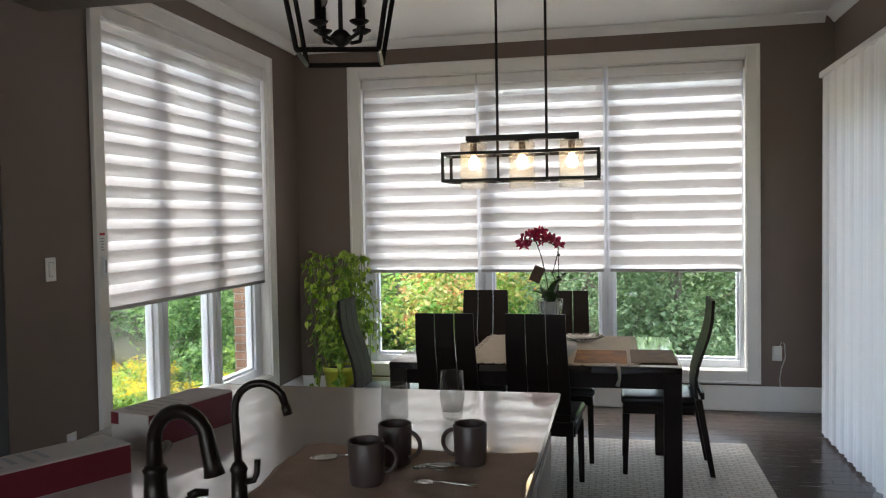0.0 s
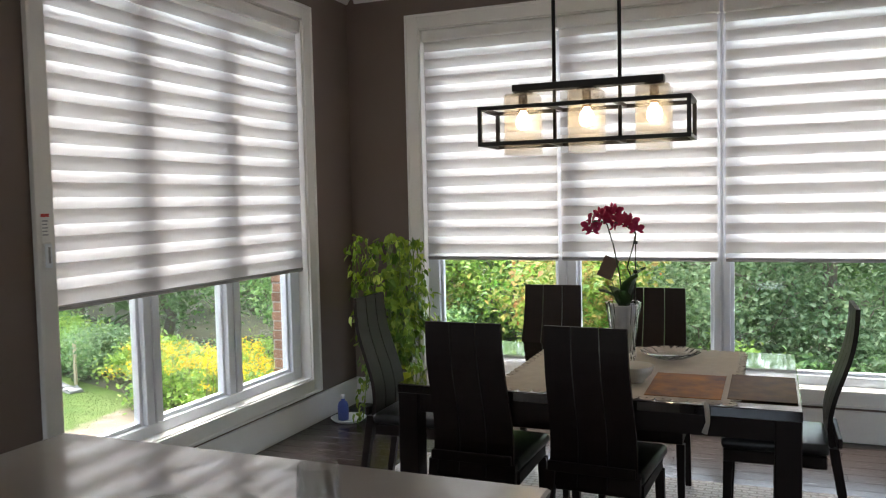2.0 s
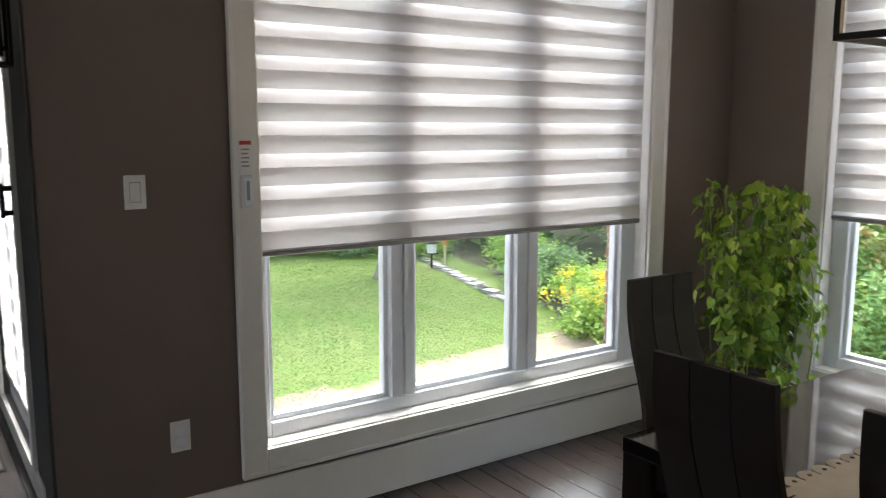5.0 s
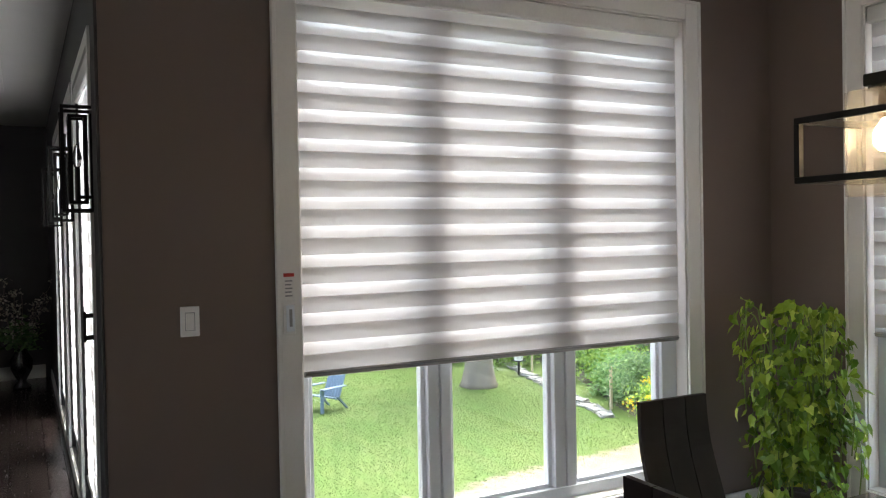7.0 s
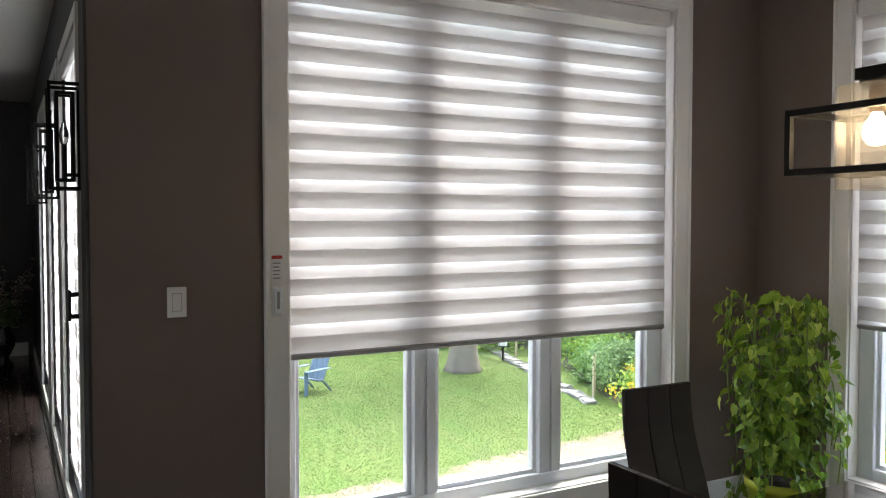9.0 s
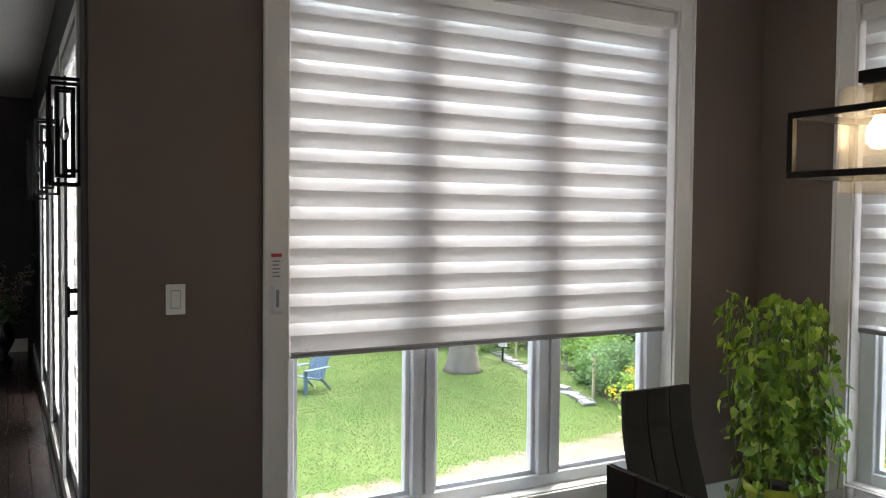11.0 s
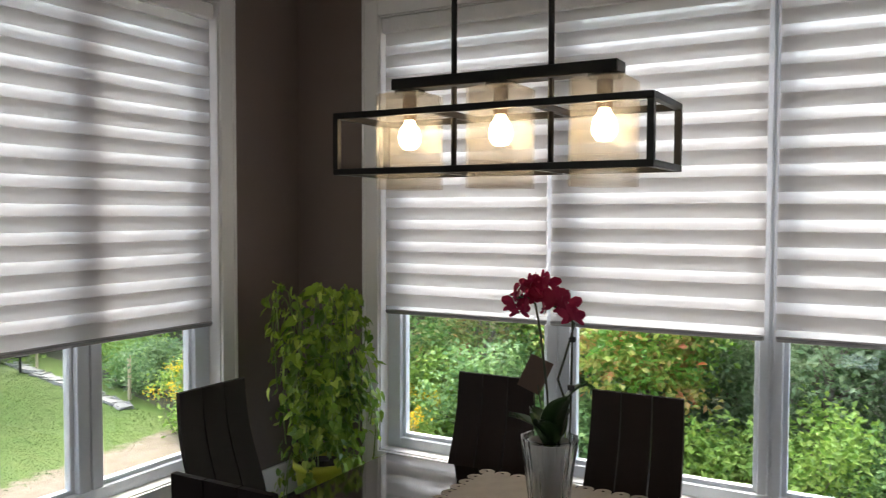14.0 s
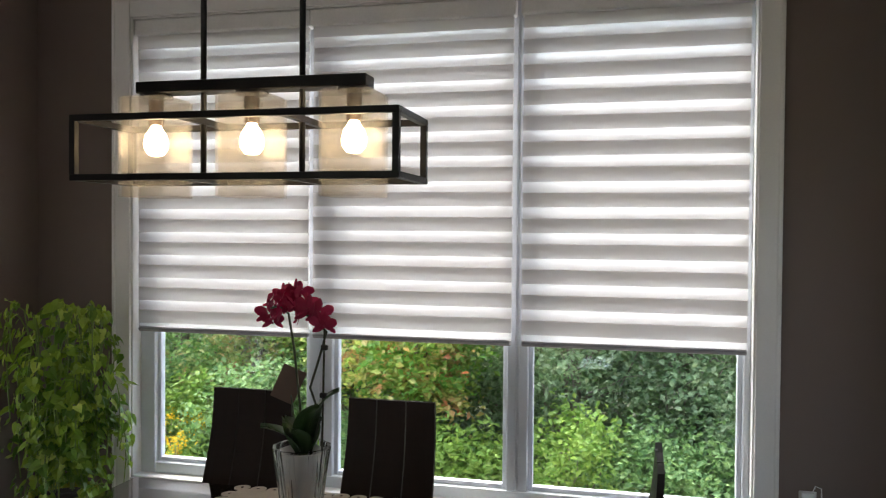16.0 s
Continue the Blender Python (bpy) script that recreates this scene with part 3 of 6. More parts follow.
def lantern():
    """Four-candle lantern over the island: an open frame, narrower at the foot."""
    cx, cy, zb, zt = 1.885, -4.29, 2.03, 2.33
    rot = 14
    th = empty("lantern_pendant", pose(cx, cy, 0, 0, 0, rot), "black open-frame lantern pendant with candle bulbs, unlit", "lamp")
    a, b, w = 0.118, 0.17, 0.0075

    def beam(p, q):
        part("frame_bar", tube(bmesh.new(), [p, q], w, 4), M_BLACK, th)
    for z, r in ((zb, a), (zt, b)):
        cs = [(-r, -r, z), (r, -r, z), (r, r, z), (-r, r, z)]
        for k in range(4):
            beam(cs[k], cs[(k + 1) % 4])
    for sx, sy in ((-1, -1), (1, -1), (1, 1), (-1, 1)):
        beam((sx * a, sy * a, zb), (sx * b, sy * b, zt))
        beam((sx * b, sy * b, zt), (sx * 0.02, sy * 0.02, zt + 0.06))
    part("stem", tube(bmesh.new(), [(0, 0, zb + 0.05), (0, 0, SOFFIT - 0.02)], 0.007, 10), M_BLACK, th)
    part("canopy", tube(bmesh.new(), [(0, 0, SOFFIT - 0.025), (0, 0, SOFFIT)], 0.06, 24), M_BLACK, th)
    hub = lathe(bmesh.new(), [(0, zb + 0.02), (0.008, zb + 0.022), (0.012, zb + 0.035), (0.03, zb + 0.045), (0.036, zb + 0.06), (0.02, zb + 0.078), (0.008, zb + 0.085)], 16)
    part("hub", hub, M_BLACK, th, smooth=True)
    for k in range(4):
        an = math.pi / 4 + k * math.pi / 2
        ex, ey = 0.085 * math.cos(an), 0.085 * math.sin(an)
        part("arm", tube(bmesh.new(), [(0, 0, zb + 0.065), (ex * 0.5, ey * 0.5, zb + 0.05), (ex * 0.9, ey * 0.9, zb + 0.06), (ex, ey, zb + 0.085)], 0.006, 8), M_BLACK, th)
        cup = lathe(bmesh.new(), [(0, 0), (0.012, 0.002), (0.028, 0.012), (0.03, 0.016), (0.011, 0.018), (0.011, 0.085), (0, 0.086)], 14)
        bmesh.ops.translate(cup, verts=cup.verts, vec=(ex, ey, zb + 0.08))
        part("candle", cup, M_BLACK, th, smooth=True)
        bu = lathe(bmesh.new(), [(0.008, 0), (0.016, 0.015), (0.018, 0.03), (0.012, 0.055), (0.004, 0.075), (0, 0.08)], 14)
        bmesh.ops.translate(bu, verts=bu.verts, vec=(ex, ey, zb + 0.165))
        part("candle_bulb", bu, M_BULB_OFF, th, "unlit clear candle bulb", smooth=True)


lantern()


# ---------------------------------------------------------------- island
IX0, IX1, IY0, IY1, IZ = 1.17, 2.50, -5.95, -3.80, 0.92


def worktop():
    bm = bmesh.new()
    prof = [(0.0, -0.045), (0.012, -0.045), (0.018, -0.034), (0.03, -0.028), (0.032, -0.02), (0.034, -0.006), (0.028, 0.0)]
    base = [(IX0, IY0), (IX1, IY0), (IX1, IY1), (IX0, IY1)]
    sg = [(-1, -1), (1, -1), (1, 1), (-1, 1)]
    rings = []
    for o, z in prof:
        o -= 0.034
        rings.append([bm.verts.new((x + sx * o, y + sy * o, IZ + z)) for (x, y), (sx, sy) in zip(base, sg)])
    for a, b in zip(rings, rings[1:]):
        for k in range(4):
            bm.faces.new((a[k], a[(k + 1) % 4], b[(k + 1) % 4], b[k]))
    bm.faces.new(rings[-1])
    bm.faces.new(rings[0][::-1])
    return solid("worktop", bm, M_QUARTZ, "glossy white quartz island worktop with moulded edge", "worktop", kind="object")


def island():
    th = empty("island_cabinet", pose(0, 0, 0), "white painted kitchen island cabinet", "cabinet")
    part("body", boxes(((IX0 + 0.05, IY0 + 0.05, 0.1), (IX1 - 0.05, IY1 - 0.05, IZ - 0.046))), M_CABINET, th)
    part("plinth", boxes(((IX0 + 0.1, IY0 + 0.1, 0), (IX1 - 0.1, IY1 - 0.1, 0.1))), M_CABINET, th)
    for y0 in (-5.80, -5.12, -4.44):
        p = boxes(((IX1 - 0.0495, y0, 0.13), (IX1 - 0.034, y0 + 0.61, IZ - 0.07), 0.003, 1))
        d = part("door", p, M_CABINET, th)
        part("panel", boxes(((IX1 - 0.0335, y0 + 0.08, 0.21), (IX1 - 0.030, y0 + 0.53, IZ - 0.15), 0.002, 1)), M_CABINET, d)
        part("knob", lathe(bmesh.new(), [(0, 0), (0.006, 0), (0.006, 0.015), (0.015, 0.02), (0.015, 0.028), (0, 0.032)], 16), M_BLACK, d, "black knob").matrix_local = pose(IX1 - 0.0335, y0 + 0.06, 0.62, 0, 90, 0)
    p = boxes(((IX0 + 0.12, IY1 - 0.0495, 0.15), (IX1 - 0.12, IY1 - 0.04, IZ - 0.09), 0.003, 1))
    part("end_panel", p, M_CABINET, th)


worktop()
island()
# ---------------------------------------------------------------- garden
GZ = -2.5


def ground_mat():
    m, t, p = nodes_of("lawn_and_soil")
    geo = t.nodes.new("ShaderNodeNewGeometry")
    sep = t.nodes.new("ShaderNodeSeparateXYZ")
    t.links.new(geo.outputs["Position"], sep.inputs[0])
    blades = noised(t, 5.5, 9, rough=0.78)
    patch = noised(t, 0.45, 4)
    g = mixed(t, ramped(t, blades, 0.38, 0.62), (0.064, 0.104, 0.026), (0.122, 0.162, 0.046))
    g = mixed(t, ramped(t, patch, 0.35, 0.7), g, (0.128, 0.158, 0.054))
    g = mixed(t, ramped(t, noised(t, 1.6, 5, (0.35, 1.3, 1), 0.65), 0.42, 0.68), g, (0.084, 0.138, 0.034))
    d = mixed(t, ramped(t, noised(t, 3.5, 8, rough=0.65), 0.3, 0.7), (0.19, 0.145, 0.105), (0.27, 0.22, 0.17))
    # bare soil along the house, with a ragged border
    a = t.nodes.new("ShaderNodeMath")
    a.operation = "MULTIPLY_ADD"
    a.inputs[1].default_value, a.inputs[2].default_value = 0.16, 8.05
    t.links.new(sep.outputs[1], a.inputs[0])
    b = t.nodes.new("ShaderNodeMath")
    b.operation = "ADD"
    t.links.new(a.outputs[0], b.inputs[0])
    t.links.new(sep.outputs[0], b.inputs[1])
    c = t.nodes.new("ShaderNodeMath")
    c.operation = "MULTIPLY_ADD"
    c.inputs[1].default_value = 2.2
    t.links.new(noised(t, 1.1, 6, rough=0.7), c.inputs[0])
    t.links.new(b.outputs[0], c.inputs[2])
    edge = ramped(t, c.outputs[0], 1.0, 1.25)
    t.links.new(mixed(t, edge, g, d), p.inputs["Base Color"])
    p.inputs["Roughness"].default_value = 0.9
    p.inputs["Specular IOR Level"].default_value = 0.1
    bp = t.nodes.new("ShaderNodeBump")
    bp.inputs["Strength"].default_value = 0.7
    bp.inputs["Distance"].default_value = 0.06
    t.links.new(blades, bp.inputs["Height"])
    t.links.new(bp.outputs[0], p.inputs["Normal"])
    return m


bm = bmesh.new()
bmesh.ops.create_grid(bm, x_segments=2, y_segments=2, size=1500)
bmesh.ops.translate(bm, verts=bm.verts, vec=(0, 0, GZ))
solid("ground", bm, ground_mat(), "mown green lawn with a strip of bare soil by the house", "ground")
bm = bmesh.new()
rim = [(-60, 16), (-30, 13.5), (-16, 10.4), (-12, 8.7), (-8.5, 7.5), (-5, 6.7), (0, 6.4), (60, 6.6), (60, 90), (-60, 90)]
bm.faces.new([bm.verts.new((x, y, GZ + 0.012)) for x, y in rim])
solid("forest_floor", bm, mat("leaf_litter", (0.07, 0.06, 0.035), (0.035, 0.045, 0.02), rough=0.95, scale=1.5, grain=12, bump=0.8), "dark leaf litter and weeds under the trees", "ground")
# foundation under the rooms
M_BRICK = mat("brown_brick", (0.33, 0.19, 0.12), (0.26, 0.145, 0.095), rough=0.8, scale=9, grain=90, bump=0.3, each=0.18)
M_MORTAR = mat("mortar", (0.45, 0.42, 0.38), rough=0.9, bump=0.2)
solid("foundation", boxes(((-T - 0.1, YE, GZ), (XR + T + 0.1, T + 0.1, -0.12)), ((XW - T, YS - T, GZ), (XR + T + 0.1, YE, -0.12))), M_MORTAR, "grey concrete foundation", "foundation")

M_BLADE = leaf_mat("grass_blades", (0.092, 0.142, 0.036), (0.13, 0.182, 0.054), (0.17, 0.195, 0.072), gloss=0.6, through_light=0.35)


def grass():
    """Short mown blades on the part of the lawn that the window shows."""
    rng = np.random.default_rng(17)
    n = 110000
    x = -rng.uniform(6.6, 21.0, n)
    y = rng.uniform(-5.5, 9.0, n)
    keep = (x + 0.16 * y + 8.05 + 2.2 * 0.5 < 1.15 + rng.normal(0, 0.25, n)) & (y < 7.2 + 0.30 * np.maximum(0, -x - 8.5)) & (y > -6.4 - 0.35 * x - 9)
    x, y = x[keep], y[keep]
    n = len(x)
    a = rng.uniform(0, 6.283, n)
    h = rng.uniform(0.012, 0.03, n)
    w = rng.uniform(0.005, 0.011, n)
    lean = rng.normal(0, 0.02, (n, 2))
    z = np.full(n, GZ)
    v = np.stack([np.stack([x - w * np.cos(a), y - w * np.sin(a), z], 1), np.stack([x + w * np.cos(a), y + w * np.sin(a), z], 1), np.stack([x + lean[:, 0], y + lean[:, 1], z + h], 1)], 1).reshape(-1, 3)
    me = bpy.data.meshes.new("grass")
    me.from_pydata(v.tolist(), [], np.arange(3 * n).reshape(-1, 3).tolist())
    me.materials.append(M_BLADE)
    tagged(new("grass", me), "short mown green grass of the lawn", "grass", kind="stuff")


grass()
M_LEAFS = {
    "green": leaf_mat("green_leaves", (0.13, 0.26, 0.085), (0.36, 0.52, 0.20)),
    "fresh": leaf_mat("yellow_green_leaves", (0.19, 0.35, 0.06), (0.42, 0.55, 0.13)),
    "grey": leaf_mat("grey_green_leaves", (0.15, 0.25, 0.11), (0.38, 0.47, 0.27)),
    "autumn": patchy_leaf_mat("autumn_leaves", [(0.16, 0.36, 0.06), (0.72, 0.10, 0.07), (0.30, 0.42, 0.08), (0.52, 0.46, 0.14), (0.70, 0.34, 0.16)]),
    "russet": patchy_leaf_mat("russet_leaves", [(0.18, 0.34, 0.09), (0.46, 0.16, 0.10), (0.34, 0.40, 0.14), (0.44, 0.30, 0.13)]),
    "dark": leaf_mat("dark_leaves", (0.10, 0.19, 0.075), (0.30, 0.41, 0.19)),
}
M_BARK = mat("grey_brown_bark", (0.24, 0.20, 0.16), (0.13, 0.105, 0.085), rough=0.9, scale=5, grain=26, bump=0.9, stretch=(1, 1, 0.2))
M_TWIG = mat("dead_twigs", (0.26, 0.22, 0.18), (0.16, 0.13, 0.11), rough=0.9, bump=0.3)


def leaves_mesh(name, centres, spread, count, size, seed, material, flat=0.5, squash=0.8):
    """Many small folded leaves gathered in clumps round the given centres."""
    rng = np.random.default_rng(seed)
    cs = np.array(centres)[rng.integers(0, len(centres), count)]
    pos = cs + rng.normal(0, 1, (count, 3)) * np.array([spread, spread, spread * squash])
    n = rng.normal(0, 1, (count, 3))
    n[:, 2] = np.abs(n[:, 2]) + flat
    n /= np.linalg.norm(n, axis=1)[:, None]
    d = rng.normal(0, 1, (count, 3))
    d -= n * (d * n).sum(1)[:, None]
    d /= np.linalg.norm(d, axis=1)[:, None]
    w = np.cross(n, d)
    s = size * rng.uniform(0.55, 1.25, count)[:, None]
    tip, base = pos + d * s * 0.6 - n * s * 0.12, pos - d * s * 0.5
    l, r = pos + w * s * 0.34 + n * s * 0.08, pos - w * s * 0.34 + n * s * 0.08
    v = np.stack([base, r, tip, l], 1).reshape(-1, 3)
    f = np.arange(count * 4).reshape(-1, 4)
    me = bpy.data.meshes.new(name)
    me.from_pydata(v.tolist(), [], f.tolist())
    me.materials.append(material)
    return me


def clumps(rng, c, r, k):
    """k clump centres, most of them near the outside of an ellipsoid."""
    p = rng.normal(0, 1, (k, 3))
    p /= np.linalg.norm(p, axis=1)[:, None]
    p *= (rng.uniform(0.15, 1, k) ** 0.45)[:, None]
    return p * np.array(r) + np.array(c)


def limb_path(rng, a, b, n=6, wob=0.12):
    a, b = np.array(a), np.array(b)
    ln = np.linalg.norm(b - a)
    return [tuple(a + (b - a) * i / n + (rng.normal(0, wob * ln / n, 3) if 0 < i < n else 0)) for i in range(n + 1)]


def tree(x, y, kind, height, low, width, count, size, seed, label, trunk=0.12, dead=0, base=None):
    """Trunk, limbs and a crown from low to height above the ground."""
    rng = np.random.default_rng(seed)
    th = empty("tree", pose(x, y, GZ), label, "tree", "trees of the wood")
    bm = bmesh.new()
    top = height * 0.85
    path = limb_path(rng, (0, 0, -0.1), (rng.normal(0, 0.3), rng.normal(0, 0.3), top), 8, 0.2)
    rad = [trunk * (1.25 if i == 0 else 1) * (1 - 0.85 * i / 8) for i in range(9)]
    tube(bm, path, rad, 12)
    part("trunk", bm, M_BARK, th, smooth=True)
    cs = clumps(rng, (0, 0, (low + height) / 2), (width, width, (height - low) / 2), max(26, count // 90))
    for k in range(9):
        t = cs[rng.integers(0, len(cs))]
        i = int(rng.integers(2, 7))
        part("limb", tube(bmesh.new(), limb_path(rng, path[i], t, 5, 0.25), [trunk * f for f in (0.36, 0.28, 0.2, 0.14, 0.09, 0.04)], 6), M_BARK, th, smooth=True)
    for k in range(dead):
        a = rng.uniform(0, 6.28)
        z = rng.uniform(low * 0.6, height * 0.6)
        e = (width * 1.0 * math.cos(a), width * 1.0 * math.sin(a), z + rng.uniform(0.2, 1.2))
        part("bare_branch", tube(bmesh.new(), limb_path(rng, (0, 0, z * 0.8), e, 7, 0.35), [0.02, 0.017, 0.014, 0.012, 0.009, 0.006, 0.004, 0.003], 5), M_TWIG, th)
    ob = new("crown", leaves_mesh("crown", cs, 0.20 * width ** 0.5, count, size, seed, M_LEAFS[kind]))
    ob.parent = th
    return th


def bush(x, y, kind, r, h, count, size, seed, label, group="bushes at the edge of the lawn"):
    rng = np.random.default_rng(seed)
    th = empty("bush", pose(x, y, GZ), label, "bush", group)
    cs = clumps(rng, (0, 0, h * 0.45), (r, r, h * 0.5), max(16, count // 60))
    cs[:, 2] = np.maximum(cs[:, 2], 0.08)
    bm = bmesh.new()
    for k in range(7):
        tube(bm, limb_path(rng, (rng.normal(0, 0.05), rng.normal(0, 0.05), 0), cs[rng.integers(0, len(cs))], 4, 0.2), [0.02, 0.016, 0.012, 0.008, 0.004], 5)
    part("stems", bm, M_TWIG, th)
    ob = new("foliage", leaves_mesh("foliage", cs, 0.16 * max(r, 0.5) ** 0.5, count, size, seed + 1, M_LEAFS[kind]))
    ob.parent = th
    return th


# wood behind the triple window
tree(-0.12, 8.0, "autumn", 3.6, 1.5, 1.35, 7220, 0.117, 11, "young maple turning orange, yellow and red", 0.08)
tree(-1.75, 9.6, "fresh", 4.68, 1.2, 1.7, 7980, 0.101, 12, "slender tree with yellow-green leaves", 0.09, 3)
tree(-3.43, 9.2, "russet", 3.74, 1.2, 1.3, 6080, 0.101, 13, "small tree with russet and green leaves", 0.07, 4)
tree(2.07, 9.2, "grey", 5.4, 0.6, 1.7, 9880, 0.094, 14, "tall shrubby tree with grey-green leaves and dead branches", 0.10, 12)
tree(4.15, 9.6, "grey", 5.76, 0.8, 1.9, 9880, 0.101, 15, "tall shrubby tree with grey-green leaves and dead branches", 0.12, 10)
tree(6.5, 10.5, "green", 6.48, 0.5, 2.4, 8550, 0.125, 16, "leafy green tree at the edge of the wood", 0.14)
tree(-5.68, 10.62, "green", 5.76, 0.5, 2.2, 8550, 0.125, 17, "leafy green tree at the edge of the wood", 0.14)
tree(-8.31, 12.67, "grey", 6.48, 0.5, 2.4, 7980, 0.133, 18, "leafy grey-green tree at the edge of the wood", 0.15)
tree(-11.36, 13.74, "green", 6.48, 0.3, 2.6, 8550, 0.133, 19, "leafy green tree at the edge of the wood", 0.15)
tree(-14.31, 14.3, "dark", 6.84, 0.3, 2.6, 8550, 0.133, 20, "dark green tree at the edge of the wood", 0.16)
tree(-18.41, 14.88, "green", 7.2, 0.4, 2.8, 8550, 0.148, 21, "leafy green tree at the edge of the wood", 0.16)
tree(0.6, 12.5, "dark", 7.2, 0.3, 2.8, 9120, 0.148, 22, "dark green tree deep in the wood", 0.16, 4)
tree(3.58, 13.0, "dark", 7.2, 0.3, 2.8, 9120, 0.148, 23, "dark green tree deep in the wood", 0.16, 4)
tree(-3.02, 13.0, "dark", 7.2, 0.3, 2.8, 9120, 0.148, 24, "dark green tree deep in the wood", 0.16, 4)
tree(-5.26, 16.11, "fresh", 7.92, 0.5, 3.0, 8550, 0.172, 25, "yellow-green tree deep in the wood", 0.18)
tree(-21.57, 11.45, "dark", 6.48, 0.4, 2.4, 7220, 0.148, 26, "dark green tree beyond the lawn", 0.16)
bush(0.57, 7.2, "fresh", 1.0, 1.6, 4940, 0.109, 31, "broad-leaved green bush below the maple", "bushes of the wood")
bush(-0.94, 7.5, "green", 0.9, 1.5, 4560, 0.101, 32, "green bush at the edge of the wood", "bushes of the wood")
bush(2.32, 7.2, "fresh", 0.9, 1.9, 4180, 0.094, 33, "yellow-green bush at the edge of the wood", "bushes of the wood")
bush(3.26, 7.4, "green", 1.0, 1.7, 4180, 0.094, 34, "green bush at the edge of the wood", "bushes of the wood")
bush(-2.35, 7.6, "green", 1.1, 2.2, 4180, 0.101, 35, "green bush at the edge of the wood", "bushes of the wood")
bush(-3.79, 7.98, "fresh", 1.1, 2.0, 4180, 0.101, 36, "yellow-green bush at the edge of the wood", "bushes of the wood")
bush(4.65, 7.6, "green", 1.2, 1.9, 4180, 0.101, 37, "green bush at the edge of the wood", "bushes of the wood")
for i, (x, y) in enumerate([(-4.84, 9.1), (-3.1, 10.6), (-1.29, 10.4), (0.52, 10.2), (1.76, 9.4), (2.9, 10.6), (4.2, 8.6), (5.35, 9.6), (-6.94, 10.35), (-0.24, 9.3)]):
    bush(x, y, ("green", "grey", "dark", "green", "grey")[i % 5], 1.2, 2.5 + 0.3 * (i % 3), 4200, 0.105, 140 + 3 * i, "thick green undergrowth between the trees", "bushes of the wood")
# wild strip along the lawn
EDGE = [(-5.68, 8.42), (-7.15, 8.35), (-8.63, 8.48), (-10.1, 8.91), (-11.57, 9.24), (-13.04, 9.87), (-14.52, 10.7), (-16.41, 11.94), (-18.94, 10.0), (-20.62, 8.23), (-21.88, 6.26), (-22.93, 4.08), (-23.99, 1.9), (-25.04, -0.28), (-25.88, -2.46)]
for i, (x, y) in enumerate(EDGE):
    far = i > 7
    bush(x, y, ("green", "fresh", "green", "fresh", "dark")[i % 5], 1.0 if not far else 1.35, (1.15, 1.3, 1.0)[i % 3] + (0.1 if far else 0), 2600, 0.105, 50 + i, "weedy green bush at the edge of the lawn")
M_YELLOW = leaf_mat("goldenrod_flowers", (0.75, 0.48, 0.015), (0.85, 0.62, 0.03))
for i, (x, y) in enumerate([(-5.89, 7.02), (-7.05, 7.15), (-8.31, 7.37), (-4.63, 7.0), (-3.58, 6.77)]):
    rng = np.random.default_rng(80 + i)
    th = empty("goldenrod", pose(x, y, GZ), "clump of tall yellow goldenrod in flower", "wild flower", "goldenrod by the soil strip")
    cs = clumps(rng, (0, 0, 0.45), (0.75, 0.7, 0.5), 36)
    cs[:, 2] = np.maximum(cs[:, 2], 0.05)
    ob = new("foliage", leaves_mesh("foliage", cs, 0.14, 1300, 0.11, 90 + i, M_LEAFS["fresh"]))
    ob.parent = th
    tops = np.stack([rng.normal(0, 0.42, 22), rng.normal(0, 0.42, 22), rng.uniform(0.75, 1.35, 22)], 1)
    bm = bmesh.new()
    for p in tops:
        tube(bm, [(p[0] * 0.6, p[1] * 0.6, 0), tuple(p)], [0.008, 0.004], 4)
    part("stems", bm, M_TWIG, th)
    ob = new("flowers", leaves_mesh("flowers", tops, 0.075, 1100, 0.045, 100 + i, M_YELLOW))
    ob.parent = th
# distant wood; its unseen eastern arc is added to hold back sky light
rng = np.random.default_rng(5)
pts = []
for k in range(2200):
    a = math.radians(rng.uniform(-75, 205))
    r = rng.uniform(24, 40)
    pts.append((r * math.cos(a), r * math.sin(a), GZ + rng.uniform(0, 1) ** 0.8 * (8.5 if a < 2.6 else 6)))
fw = new("far_woods", leaves_mesh("far_woods", pts, 1.1, 80000, 0.55, 6, M_LEAFS["dark"]))
tagged(fw, "dense dark green wood in the distance, its unseen east part added to block sky", "woodland", kind="stuff")

# big lawn tree
th = empty("lawn_tree", pose(-15.99, 7.28, GZ), "old tree with a thick grey trunk on the lawn", "tree")
rng = np.random.default_rng(9)
bm = bmesh.new()
tube(bm, [(0, 0, -0.05), (0, 0, 0.12), (0.02, 0, 0.5), (0.02, 0.02, 1.6), (0.05, 0, 3.4), (0.1, 0.05, 5.0), (0.1, 0.1, 7.0)], [0.56, 0.46, 0.38, 0.34, 0.31, 0.27, 0.15], 20)
for v in bm.verts:
    a = math.atan2(v.co.y, v.co.x)
    k = 1 + 0.06 * math.sin(5 * a) + 0.04 * math.sin(11 * a + v.co.z)
    v.co.x *= k
    v.co.y *= k
part("trunk", bm, M_BARK, th, "thick furrowed trunk", smooth=True)
cs = clumps(rng, (0, 0, 8.2), (3.2, 3.2, 3.0), 60)
for k in range(9):
    part("limb", tube(bmesh.new(), limb_path(rng, (0.08, 0.05, rng.uniform(3.4, 5.5)), cs[k], 5, 0.2), [0.14, 0.11, 0.09, 0.06, 0.04, 0.02], 7), M_BARK, th, smooth=True)
ob = new("crown", leaves_mesh("crown", cs, 0.4, 6000, 0.22, 10, M_LEAFS["green"]))
ob.parent = th

